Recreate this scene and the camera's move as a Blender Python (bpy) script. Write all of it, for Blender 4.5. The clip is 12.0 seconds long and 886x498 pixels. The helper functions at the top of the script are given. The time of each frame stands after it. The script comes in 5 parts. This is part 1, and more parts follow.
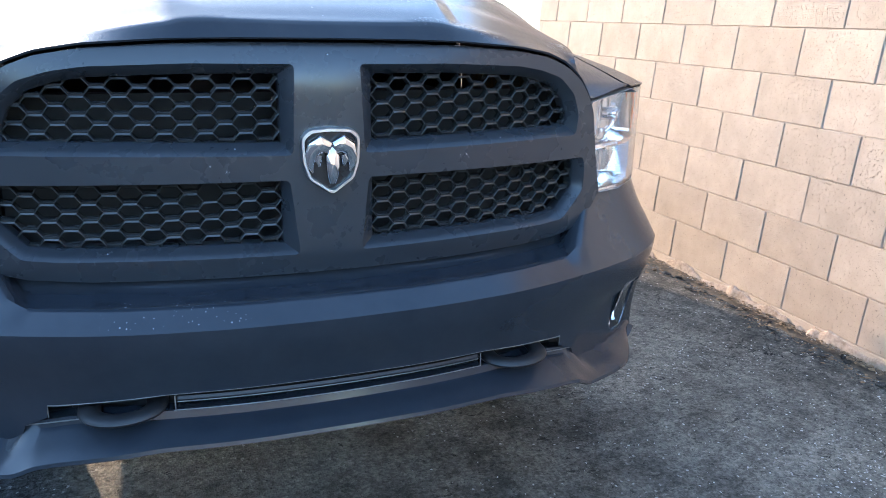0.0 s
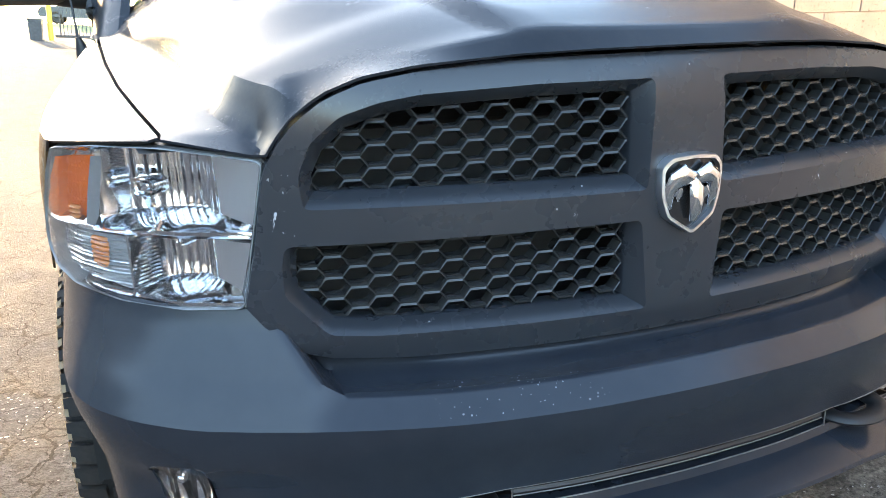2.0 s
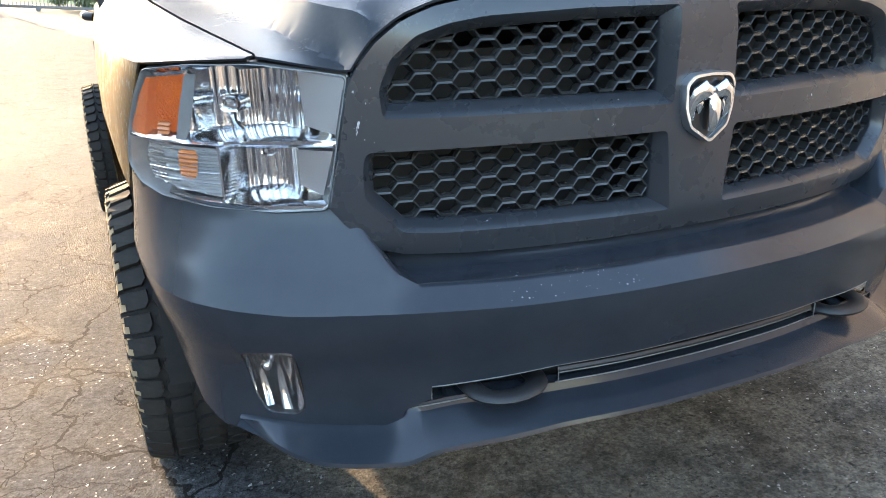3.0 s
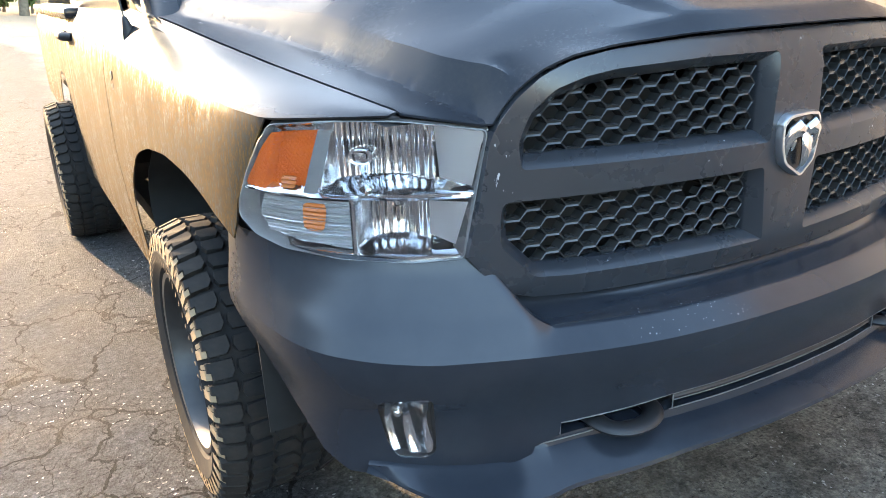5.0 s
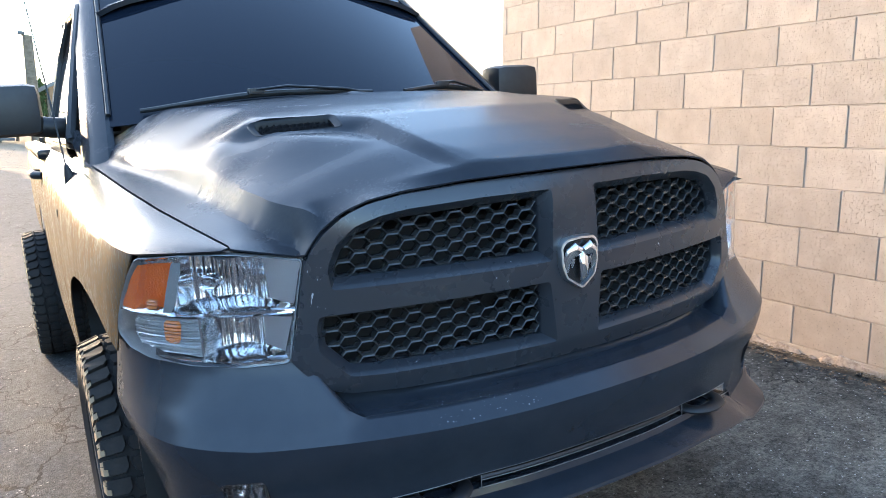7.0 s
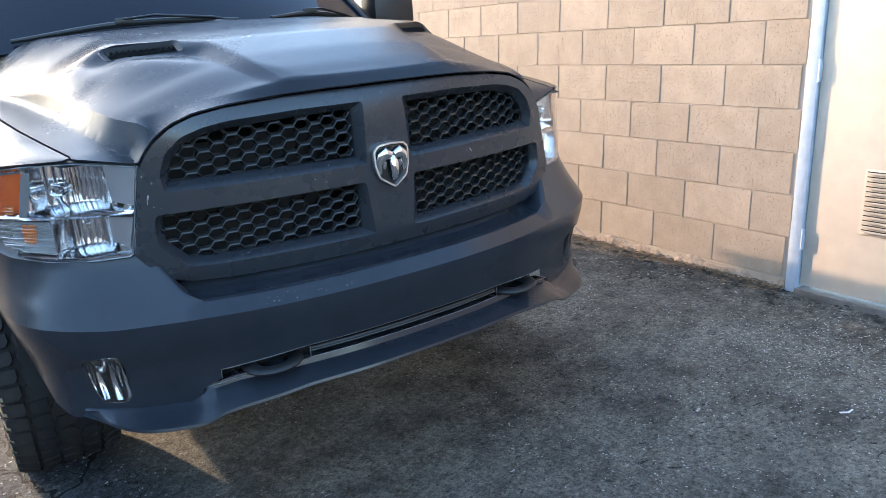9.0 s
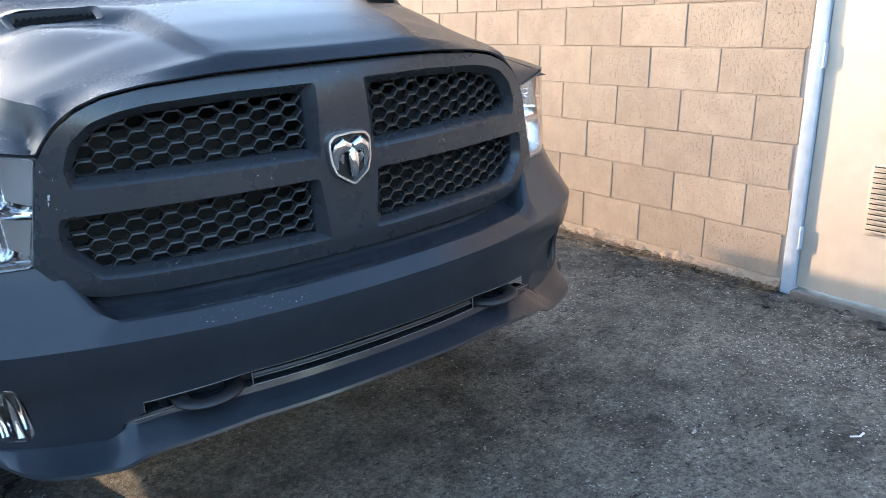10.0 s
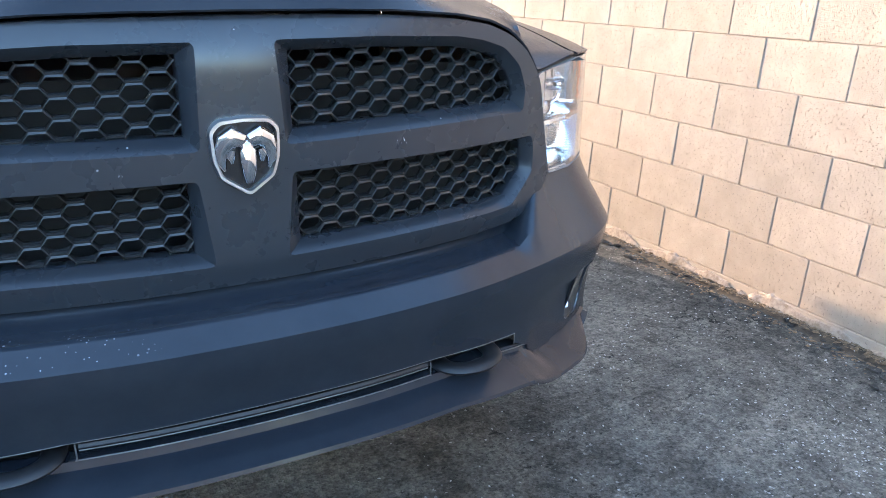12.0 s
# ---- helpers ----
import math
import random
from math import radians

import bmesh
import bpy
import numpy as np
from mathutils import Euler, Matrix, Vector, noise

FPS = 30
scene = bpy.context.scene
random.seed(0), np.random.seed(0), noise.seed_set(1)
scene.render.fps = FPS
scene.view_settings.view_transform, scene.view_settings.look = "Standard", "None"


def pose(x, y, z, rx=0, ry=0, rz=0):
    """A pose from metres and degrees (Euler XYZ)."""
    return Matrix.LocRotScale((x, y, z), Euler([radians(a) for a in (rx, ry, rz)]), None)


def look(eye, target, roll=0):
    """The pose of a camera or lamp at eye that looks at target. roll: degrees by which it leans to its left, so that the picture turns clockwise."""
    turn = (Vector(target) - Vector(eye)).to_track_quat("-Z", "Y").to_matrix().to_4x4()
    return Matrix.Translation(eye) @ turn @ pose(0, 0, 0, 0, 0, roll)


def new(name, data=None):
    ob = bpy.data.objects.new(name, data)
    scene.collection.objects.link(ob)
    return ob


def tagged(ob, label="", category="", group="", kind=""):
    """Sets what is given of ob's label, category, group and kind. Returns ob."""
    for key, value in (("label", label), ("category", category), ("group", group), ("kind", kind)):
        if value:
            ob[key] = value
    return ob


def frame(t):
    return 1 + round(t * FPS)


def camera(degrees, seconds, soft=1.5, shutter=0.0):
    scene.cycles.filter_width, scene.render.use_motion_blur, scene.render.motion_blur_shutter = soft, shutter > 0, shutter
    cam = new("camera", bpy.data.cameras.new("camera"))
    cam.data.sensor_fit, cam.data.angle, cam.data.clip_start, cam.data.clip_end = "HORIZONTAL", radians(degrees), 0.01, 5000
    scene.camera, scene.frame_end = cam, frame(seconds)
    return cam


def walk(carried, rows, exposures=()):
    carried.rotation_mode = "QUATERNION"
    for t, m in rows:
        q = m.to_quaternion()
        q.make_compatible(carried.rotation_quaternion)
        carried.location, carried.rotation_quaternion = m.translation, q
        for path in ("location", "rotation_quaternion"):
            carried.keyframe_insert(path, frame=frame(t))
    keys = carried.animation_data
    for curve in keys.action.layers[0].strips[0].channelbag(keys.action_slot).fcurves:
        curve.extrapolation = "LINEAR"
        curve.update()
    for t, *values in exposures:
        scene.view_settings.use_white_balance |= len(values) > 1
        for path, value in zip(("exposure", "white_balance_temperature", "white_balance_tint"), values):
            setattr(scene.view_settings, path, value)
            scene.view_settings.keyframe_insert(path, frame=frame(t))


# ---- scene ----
cam = camera(61.1, 12.0, soft=0.75)
PATH = [
    (0, (-2.624, -2.015, 1.128), (-1.91, -0.226, 0.588), 5.4),
    (0.5, (-2.694, -1.952, 1.132), (-2.022, -0.148, 0.591), 4.3),
    (1, (-2.735, -1.754, 1.133), (-2.08, 0.052, 0.577), 3.5),
    (1.5, (-2.83, -1.631, 1.113), (-2.193, 0.184, 0.564), 2.6),
    (2, (-3.083, -1.552, 1.095), (-2.396, 0.25, 0.564), 2.4),
    (2.5, (-3.208, -1.562, 1.057), (-2.465, 0.211, 0.505), 2.3),
    (3, (-3.313, -1.663, 1.02), (-2.519, 0.074, 0.427), 2.4),
    (3.2, (-3.372, -1.678, 1.005), (-2.555, 0.045, 0.401), 2.5),
    (4.8, (-3.662, -1.504, 1.081), (-2.712, 0.137, 0.442), 2.0),
    (5, (-3.645, -1.502, 1.103), (-2.668, 0.137, 0.503), 1.8),
    (5.5, (-3.599, -1.519, 1.138), (-2.58, 0.126, 0.632), 1.3),
    (6, (-3.55, -1.611, 1.185), (-2.529, 0.059, 0.771), 0.6),
    (6.5, (-3.483, -1.775, 1.229), (-2.483, -0.081, 0.87), 0.0),
    (6.7, (-3.462, -1.855, 1.195), (-2.47, -0.146, 0.884), 0.3),
    (8.3, (-3.588, -2.259, 1.193), (-2.577, -0.59, 0.754), -1.3),
    (8.5, (-3.523, -2.306, 1.19), (-2.491, -0.655, 0.733), -1.2),
    (9, (-3.359, -2.397, 1.166), (-2.272, -0.793, 0.672), -1.0),
    (9.5, (-3.285, -2.329, 1.143), (-2.162, -0.757, 0.623), -0.6),
    (10, (-3.169, -2.145, 1.155), (-2.033, -0.591, 0.611), 0.0),
    (10.5, (-3.01, -2.097, 1.13), (-1.885, -0.54, 0.571), 0.9),
    (11, (-2.781, -2.118, 1.143), (-1.697, -0.537, 0.573), 1.8),
    (11.5, (-2.677, -2.036, 1.129), (-1.669, -0.411, 0.543), 2.7),
    (12, (-2.576, -1.818, 1.133), (-1.688, -0.133, 0.522), 4.1),
]
walk(cam, [(t, look(eye, target, roll)) for t, eye, target, roll in PATH], exposures=[(0.0, 3.4, 5400, 10), (1.5, 3.7, 6450, 9), (2.5, 3.7, 6800, 10), (5.0, 3.75, 6700, 10), (5.5, 3.5, 6600, 10), (6.5, 3.2, 5650, 9), (8.5, 3.0, 5650, 9), (9.5, 3.1, 5950, 10), (11.0, 3.3, 5800, 9), (12.0, 3.6, 5650, 10)])

# ---- world, sun and exposure ----
TILT = 4.2  # degrees by which the lot falls away from the wall
GROUND_Z = 0.034


def ground_height(x, y=0.0):
    """The lot falls away from the wall; farther up the alley it climbs."""
    across = math.tan(radians(TILT)) * max(-4.5, min(x, 0.4))
    far = 1 - min(1.0, max(0.0, (y - 8) / 10))
    climb = 0.036 * min(max(0.0, y - 9.0), 38.0)
    return GROUND_Z + across * far + climb - 0.2 * (1 - far)


TRUCK = Matrix.Translation((-2.234, -0.62, -0.104)) @ Matrix.Rotation(radians(-TILT), 4, "Y")
SUN_WAY = (TRUCK.to_3x3() @ Vector((0.232, -0.95, -0.213))).normalized()  # the way the sunlight travels

world = bpy.data.worlds.new("sky")
scene.world = world
world.use_nodes = True
sky = world.node_tree.nodes.new("ShaderNodeTexSky")
sky.sky_type = "NISHITA"
sky.sun_disc = False
sky.sun_elevation = math.asin(-SUN_WAY.z)
sky.sun_rotation = math.atan2(-SUN_WAY.x, -SUN_WAY.y)
sky.air_density, sky.dust_density, sky.ozone_density = 1.0, 1.0, 1.0
world.node_tree.links.new(sky.outputs["Color"], world.node_tree.nodes["Background"].inputs["Color"])
world.node_tree.nodes["Background"].inputs["Strength"].default_value = 0.15

sun = new("sun", bpy.data.lights.new("sun", "SUN"))
sun.data.energy, sun.data.angle, sun.data.color = 1.4, radians(0.53), (1.0, 0.68, 0.40)
sun.matrix_world = Matrix.Translation((-6, 14, 6)) @ SUN_WAY.to_track_quat("-Z", "Y").to_matrix().to_4x4()


# ---- materials ----
def material(name, base=(0.5, 0.5, 0.5), rough=0.5, metal=0.0, spec=0.5, coat=0.0):
    m = bpy.data.materials.new(name)
    m.use_nodes = True
    b = m.node_tree.nodes["Principled BSDF"]
    b.inputs["Base Color"].default_value = (*base, 1)
    b.inputs["Roughness"].default_value = rough
    b.inputs["Metallic"].default_value = metal
    b.inputs["Specular IOR Level"].default_value = spec
    b.inputs["Coat Weight"].default_value = coat
    return m


class Nodes:
    """Short ways to add nodes to a material."""

    def __init__(self, m):
        self.t, self.b = m.node_tree, m.node_tree.nodes["Principled BSDF"]
        self.co = self.t.nodes.new("ShaderNodeTexCoord").outputs["Object"]

    def link(self, a, b):
        self.t.links.new(a, b)

    def mapped(self, scale=(1, 1, 1), turn=(0, 0, 0), source=None):
        n = self.t.nodes.new("ShaderNodeMapping")
        n.inputs["Scale"].default_value, n.inputs["Rotation"].default_value = scale, turn
        self.link(source or self.co, n.inputs["Vector"])
        return n.outputs["Vector"]

    def noise(self, scale, detail=4.0, rough=0.55, co=None, warp=0.0):
        n = self.t.nodes.new("ShaderNodeTexNoise")
        for k, v in (("Scale", scale), ("Detail", detail), ("Roughness", rough), ("Distortion", warp)):
            n.inputs[k].default_value = v
        self.link(co or self.co, n.inputs["Vector"])
        return n.outputs["Fac"]

    def cells(self, scale, feature="F1", co=None, rnd=1.0):
        n = self.t.nodes.new("ShaderNodeTexVoronoi")
        n.feature = feature
        n.inputs["Scale"].default_value, n.inputs["Randomness"].default_value = scale, rnd
        self.link(co or self.co, n.inputs["Vector"])
        return n.outputs["Distance"]

    def ramp(self, fac, *stops):
        n = self.t.nodes.new("ShaderNodeValToRGB")
        e = n.color_ramp.elements
        while len(e) < len(stops):
            e.new(0.5)
        for k, (p, c) in zip(e, stops):
            k.position, k.color = p, (*c, 1) if len(c) == 3 else c
        self.link(fac, n.inputs["Fac"])
        return n.outputs["Color"]

    def grey(self, fac, *stops):
        return self.ramp(fac, *((p, (v, v, v)) for p, v in stops))

    def mix(self, fac, a, b, mode="MIX"):
        n = self.t.nodes.new("ShaderNodeMix")
        n.data_type, n.blend_type = "RGBA", mode
        for key, v in ((0, fac), (6, a), (7, b)):
            if isinstance(v, (int, float)):
                n.inputs[key].default_value = v if key == 0 else (v, v, v, 1)
            elif isinstance(v, tuple):
                n.inputs[key].default_value = (*v, 1)
            else:
                self.link(v, n.inputs[key])
        return n.outputs[2]

    def math(self, op, a, b=0.0):
        n = self.t.nodes.new("ShaderNodeMath")
        n.operation = op
        for k, v in ((0, a), (1, b)):
            if isinstance(v, (int, float)):
                n.inputs[k].default_value = v
            else:
                self.link(v, n.inputs[k])
        return n.outputs[0]

    def axis(self, name, source=None):
        n = self.t.nodes.new("ShaderNodeSeparateXYZ")
        self.link(source or self.co, n.inputs[0])
        return n.outputs[name]

    def random(self):
        return self.t.nodes.new("ShaderNodeObjectInfo").outputs["Random"]

    def bump(self, height, strength=0.3, distance=0.01, under=None):
        n = self.t.nodes.new("ShaderNodeBump")
        n.inputs["Strength"].default_value, n.inputs["Distance"].default_value = strength, distance
        self.link(height, n.inputs["Height"])
        if under is not None:
            self.link(under, n.inputs["Normal"])
        self.link(n.outputs[0], self.b.inputs["Normal"])
        return n.outputs[0]

    def set(self, key, value):
        self.link(value, self.b.inputs[key])


def matte_paint():
    m = material("matte_black_paint", (0.035, 0.038, 0.044), 0.42, spec=0.13)
    n = Nodes(m)
    big = n.noise(3.0, 5, 0.6)
    film = n.math("MULTIPLY", n.grey(n.noise(1.7, 5, 0.7, warp=0.6), (0.46, 0.0), (0.70, 1.0)), n.grey(n.noise(130.0, 4, 0.7), (0.38, 0.2), (0.62, 1.0)))
    n.set("Base Color", n.mix(n.math("MULTIPLY", film, 0.14), n.mix(n.grey(big, (0.35, 0.0), (0.75, 1.0)), (0.016, 0.019, 0.025), (0.024, 0.027, 0.033)), (0.11, 0.095, 0.075)))
    n.set("Roughness", n.mix(n.math("MULTIPLY", film, 0.5), n.grey(big, (0.3, 0.23), (0.7, 0.27)), 0.36))
    n.bump(n.noise(420.0, 2, 0.5), 0.03, 0.001)
    return m


def textured_plastic():
    m = material("matte_grille_paint", (0.033, 0.035, 0.039), 0.45, spec=0.55)
    n = Nodes(m)
    n.set("Roughness", n.grey(n.noise(14.0, 5), (0.3, 0.25), (0.7, 0.31)))
    # small chips that show the grey primer
    chips = n.math("LESS_THAN", n.cells(16.0), 0.028)

    def around(cx, cz, rx, rz):
        dx = n.math("DIVIDE", n.math("ABSOLUTE", n.math("SUBTRACT", n.axis("X"), cx)), rx)
        dz = n.math("DIVIDE", n.math("ABSOLUTE", n.math("SUBTRACT", n.axis("Z"), cz)), rz)
        return n.math("LESS_THAN", n.math("MAXIMUM", dx, dz), 1.0)

    # scraped spots at the outer rim and on the cross bar
    scraped = n.math("ADD", n.math("ADD", around(-.622, 1.01, .016, .050), around(-.20, .972, .022, .004)), around(.30, .985, .02, .01))
    scratch = n.math("GREATER_THAN", n.noise(130.0, 3, 0.6, n.mapped((1.0, 1.0, 0.45), (0, 0.5, 0)), 0.6), 0.64)
    chips = n.math("MAXIMUM", chips, n.math("MULTIPLY", scraped, scratch))
    n.set("Base Color", n.mix(chips, n.mix(n.noise(4.0), (0.018, 0.021, 0.027), (0.026, 0.030, 0.036)), (0.42, 0.43, 0.45)))
    return m


def bumper_paint():
    m = material("matte_bumper_paint", (0.035, 0.038, 0.044), 0.42, spec=0.45)
    n = Nodes(m)
    big = n.noise(5.0, 5, 0.65)
    # stone chips, thick in some stretches and absent in others
    where = n.grey(n.noise(2.3, 2), (0.52, 0.0), (0.68, 1.0))
    z = n.axis("Z")
    near_edge = n.math("MULTIPLY", n.math("GREATER_THAN", z, 0.698), n.math("LESS_THAN", z, 0.728))
    spots = n.math("LESS_THAN", n.cells(120.0), n.grey(n.noise(40.0, 2), (0.4, 0.05), (0.7, 0.26)))
    near_edge = n.math("MULTIPLY", near_edge, n.math("LESS_THAN", n.math("ABSOLUTE", n.axis("X")), 0.84))
    chips = n.math("MULTIPLY", n.math("MULTIPLY", spots, near_edge), where)
    base = n.mix(n.grey(big, (0.35, 0.0), (0.75, 1.0)), (0.0155, 0.0195, 0.0265), (0.023, 0.027, 0.0345))
    # road dust thrown up by the front wheels
    back = n.t.nodes.new("ShaderNodeMapRange")
    n.link(n.math("ADD", n.axis("Y"), n.math("MULTIPLY", n.noise(9.0, 5), 0.16)), back.inputs["Value"])
    for k, v in (("From Min", 0.60), ("From Max", 0.76), ("To Min", 0.0), ("To Max", 1.0)):
        back.inputs[k].default_value = v
    dust = n.math("MULTIPLY", back.outputs[0], n.grey(n.noise(34.0, 7, 0.8), (0.36, 0.10), (0.64, 0.75)))
    base = n.mix(dust, base, (0.20, 0.145, 0.08))
    n.set("Base Color", n.mix(chips, base, (0.45, 0.47, 0.50)))
    n.set("Roughness", n.mix(dust, n.grey(big, (0.3, 0.20), (0.7, 0.25)), 0.8))
    n.bump(n.noise(420.0, 2, 0.5), 0.03, 0.001)
    return m


def dusty_paint():
    m = material("dusty_matte_black_paint", (0.05, 0.045, 0.04), 0.5)
    n = Nodes(m)
    runs = n.noise(5.0, 6, 0.65, n.mapped((3, 3, 0.9)))
    splash = n.noise(95.0, 5, 0.75, n.mapped((1.3, 1.3, 0.5)))
    z, y = n.axis("Z"), n.axis("Y")
    fade = n.t.nodes.new("ShaderNodeMapRange")
    n.link(n.math("ADD", n.math("SUBTRACT", z, n.math("MULTIPLY", y, 0.04)), n.math("MULTIPLY", n.noise(14.0), 0.03)), fade.inputs["Value"])
    for k, v in (("From Min", 1.108), ("From Max", 1.075), ("To Min", 0.0), ("To Max", 1.0)):
        fade.inputs[k].default_value = v
    dirt = n.math("MULTIPLY", fade.outputs[0], n.grey(n.mix(0.62, runs, splash), (0.42, 0.06), (0.53, 1.0)))
    n.set("Base Color", n.mix(dirt, (0.016, 0.017, 0.020), n.mix(n.grey(splash, (0.35, 0.0), (0.65, 1.0)), (0.026, 0.017, 0.009), (0.15, 0.092, 0.040))))
    n.set("Roughness", n.mix(dirt, 0.27, 0.9))
    n.set("Specular IOR Level", n.mix(dirt, 0.26, 0.04))
    n.bump(splash, 0.08, 0.002)
    return m


def rubber(name, dust):
    m = material(name, (0.022, 0.022, 0.022), 0.8, spec=0.2)
    n = Nodes(m)
    d = n.grey(n.noise(11.0, 6, 0.7), (0.42 - 0.25 * (dust > 0.9), 0.0), (0.75 - 0.2 * (dust > 0.9), dust))
    n.set("Base Color", n.mix(d, (0.016, 0.016, 0.017), (0.30, 0.22, 0.135)))
    n.bump(n.noise(160.0, 3), 0.15, 0.002)
    return m


def block_face():
    m = material("painted_concrete_block", (0.62, 0.5, 0.4), 0.85, spec=0.3)
    n = Nodes(m)
    rnd = n.random()
    shift = n.t.nodes.new("ShaderNodeVectorMath")
    shift.operation = "ADD"
    n.link(n.co, shift.inputs[0])
    comb = n.t.nodes.new("ShaderNodeCombineXYZ")
    n.link(n.math("MULTIPLY", rnd, 40.0), comb.inputs[1])
    n.link(n.math("MULTIPLY", rnd, 23.0), comb.inputs[2])
    n.link(comb.outputs[0], shift.inputs[1])
    co = shift.outputs[0]
    tone = n.mix(rnd, (0.375, 0.293, 0.223), (0.44, 0.347, 0.266))
    blot = n.grey(n.noise(7.0, 6, 0.65, co), (0.3, 0.84), (0.7, 1.08))
    pits = n.grey(n.noise(85.0, 5, 0.76, co), (0.33, 0.0), (0.42, 1.0))
    grit = n.noise(230.0, 3, 0.6, co)
    n.set("Base Color", n.mix(1.0, n.mix(n.math("MULTIPLY", n.math("SUBTRACT", 1.0, pits), 0.75), tone, (0.15, 0.112, 0.086)), blot, "MULTIPLY"))
    b1 = n.bump(pits, 0.9, 0.006)
    n.bump(grit, 0.8, 0.006, b1)
    return m


def mortar():
    m = material("painted_mortar", (0.48, 0.38, 0.3), 0.95, spec=0.2)
    n = Nodes(m)
    n.set("Base Color", n.mix(n.noise(9.0, 5), (0.36, 0.29, 0.235), (0.47, 0.38, 0.31)))
    n.bump(n.noise(120.0, 4), 0.5, 0.004)
    return m


def asphalt():
    m = material("weathered_asphalt", (0.1, 0.1, 0.1), 0.9, spec=0.18)
    n = Nodes(m)
    x = n.axis("X")
    big, mid = n.noise(0.55, 5, 0.6), n.noise(4.5, 6, 0.65)
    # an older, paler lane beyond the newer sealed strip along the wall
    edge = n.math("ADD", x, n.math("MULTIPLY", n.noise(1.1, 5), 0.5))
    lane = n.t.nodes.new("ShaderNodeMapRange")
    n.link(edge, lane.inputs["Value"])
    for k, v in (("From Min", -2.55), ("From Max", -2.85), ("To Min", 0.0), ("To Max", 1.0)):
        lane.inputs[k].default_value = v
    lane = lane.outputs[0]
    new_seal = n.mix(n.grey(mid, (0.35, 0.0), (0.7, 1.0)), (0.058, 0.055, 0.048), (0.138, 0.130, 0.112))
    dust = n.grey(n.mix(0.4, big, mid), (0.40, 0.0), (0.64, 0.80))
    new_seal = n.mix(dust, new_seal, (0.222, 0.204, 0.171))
    # black mottling that thickens towards the foot of the wall
    wall_mottle = n.t.nodes.new("ShaderNodeMapRange")
    n.link(n.math("ADD", x, n.math("MULTIPLY", n.noise(2.2, 6, 0.7), 0.7)), wall_mottle.inputs["Value"])
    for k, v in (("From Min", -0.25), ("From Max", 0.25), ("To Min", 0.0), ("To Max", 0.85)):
        wall_mottle.inputs[k].default_value = v
    new_seal = n.mix(n.math("MULTIPLY", wall_mottle.outputs[0], n.grey(n.noise(16.0, 6, 0.75), (0.38, 0.0), (0.56, 1.0))), new_seal, (0.026, 0.025, 0.024))
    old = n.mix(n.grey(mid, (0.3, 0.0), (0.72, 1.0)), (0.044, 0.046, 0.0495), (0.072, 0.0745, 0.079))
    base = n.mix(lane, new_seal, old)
    vor = n.t.nodes.new("ShaderNodeTexVoronoi")
    vor.inputs["Scale"].default_value = 140.0
    n.link(n.co, vor.inputs["Vector"])
    pick = n.t.nodes.new("ShaderNodeSeparateColor")
    n.link(vor.outputs["Color"], pick.inputs[0])
    base = n.mix(1.0, base, n.grey(pick.outputs[0], (0.0, 0.68), (1.0, 1.3)), "MULTIPLY")
    base = n.mix(1.0, base, n.grey(n.noise(38.0, 6, 0.8), (0.32, 0.42), (0.68, 1.6)), "MULTIPLY")
    # bare stones, thick in some patches
    pale = n.math("MULTIPLY", n.grey(pick.outputs[1], (0.970, 0.0), (0.975, 1.0)), n.grey(n.noise(2.6, 6, 0.8), (0.50, 0.0), (0.64, 1.0)))
    base = n.mix(pale, base, (0.52, 0.51, 0.49))
    # short dark scars where the seal has broken away
    scars = n.math("MULTIPLY", n.grey(n.noise(21.0, 6, 0.72, n.mapped((1.0, 1.9, 1.0), (0, 0, 0.5)), 0.8), (0.36, 1.0), (0.42, 0.0)), n.grey(n.noise(2.4, 5, 0.7), (0.38, 0.0), (0.54, 1.0)))
    base = n.mix(n.math("MULTIPLY", scars, 0.9), base, (0.016, 0.016, 0.016))
    pits = n.grey(n.noise(75.0, 5, 0.75), (0.34, 1.0), (0.40, 0.0))
    base = n.mix(n.math("MULTIPLY", pits, 0.8), base, (0.014, 0.014, 0.014))
    # tan dirt farther up the alley
    y = n.axis("Y")
    far = n.t.nodes.new("ShaderNodeMapRange")
    n.link(n.math("ADD", n.math("ADD", y, n.math("MULTIPLY", x, 3.4)), n.math("MULTIPLY", n.noise(0.5, 5), 3.0)), far.inputs["Value"])
    for k, v in (("From Min", 7.6), ("From Max", 8.6), ("To Min", 0.0), ("To Max", 1.0)):
        far.inputs[k].default_value = v
    base = n.mix(far.outputs[0], base, n.mix(mid, (0.30, 0.20, 0.12), (0.40, 0.29, 0.19)))
    # crazing in the old lane
    warp = n.t.nodes.new("ShaderNodeVectorMath")
    warp.operation = "ADD"
    jig = n.t.nodes.new("ShaderNodeTexNoise")
    jig.inputs["Scale"].default_value, jig.inputs["Detail"].default_value = 5.0, 6.0
    n.link(n.co, jig.inputs["Vector"])
    small = n.t.nodes.new("ShaderNodeVectorMath")
    small.operation = "SCALE"
    small.inputs["Scale"].default_value = 0.28
    n.link(jig.outputs["Color"], small.inputs[0])
    n.link(n.co, warp.inputs[0])
    n.link(small.outputs[0], warp.inputs[1])
    crack = n.cells(2.1, "DISTANCE_TO_EDGE", n.mapped((1.5, 1.0, 1.0), (0, 0, 0.3), warp.outputs[0]))
    width = n.grey(n.noise(1.9, 5, 0.7), (0.36, 0.002), (0.66, 0.020))
    near = n.t.nodes.new("ShaderNodeMapRange")
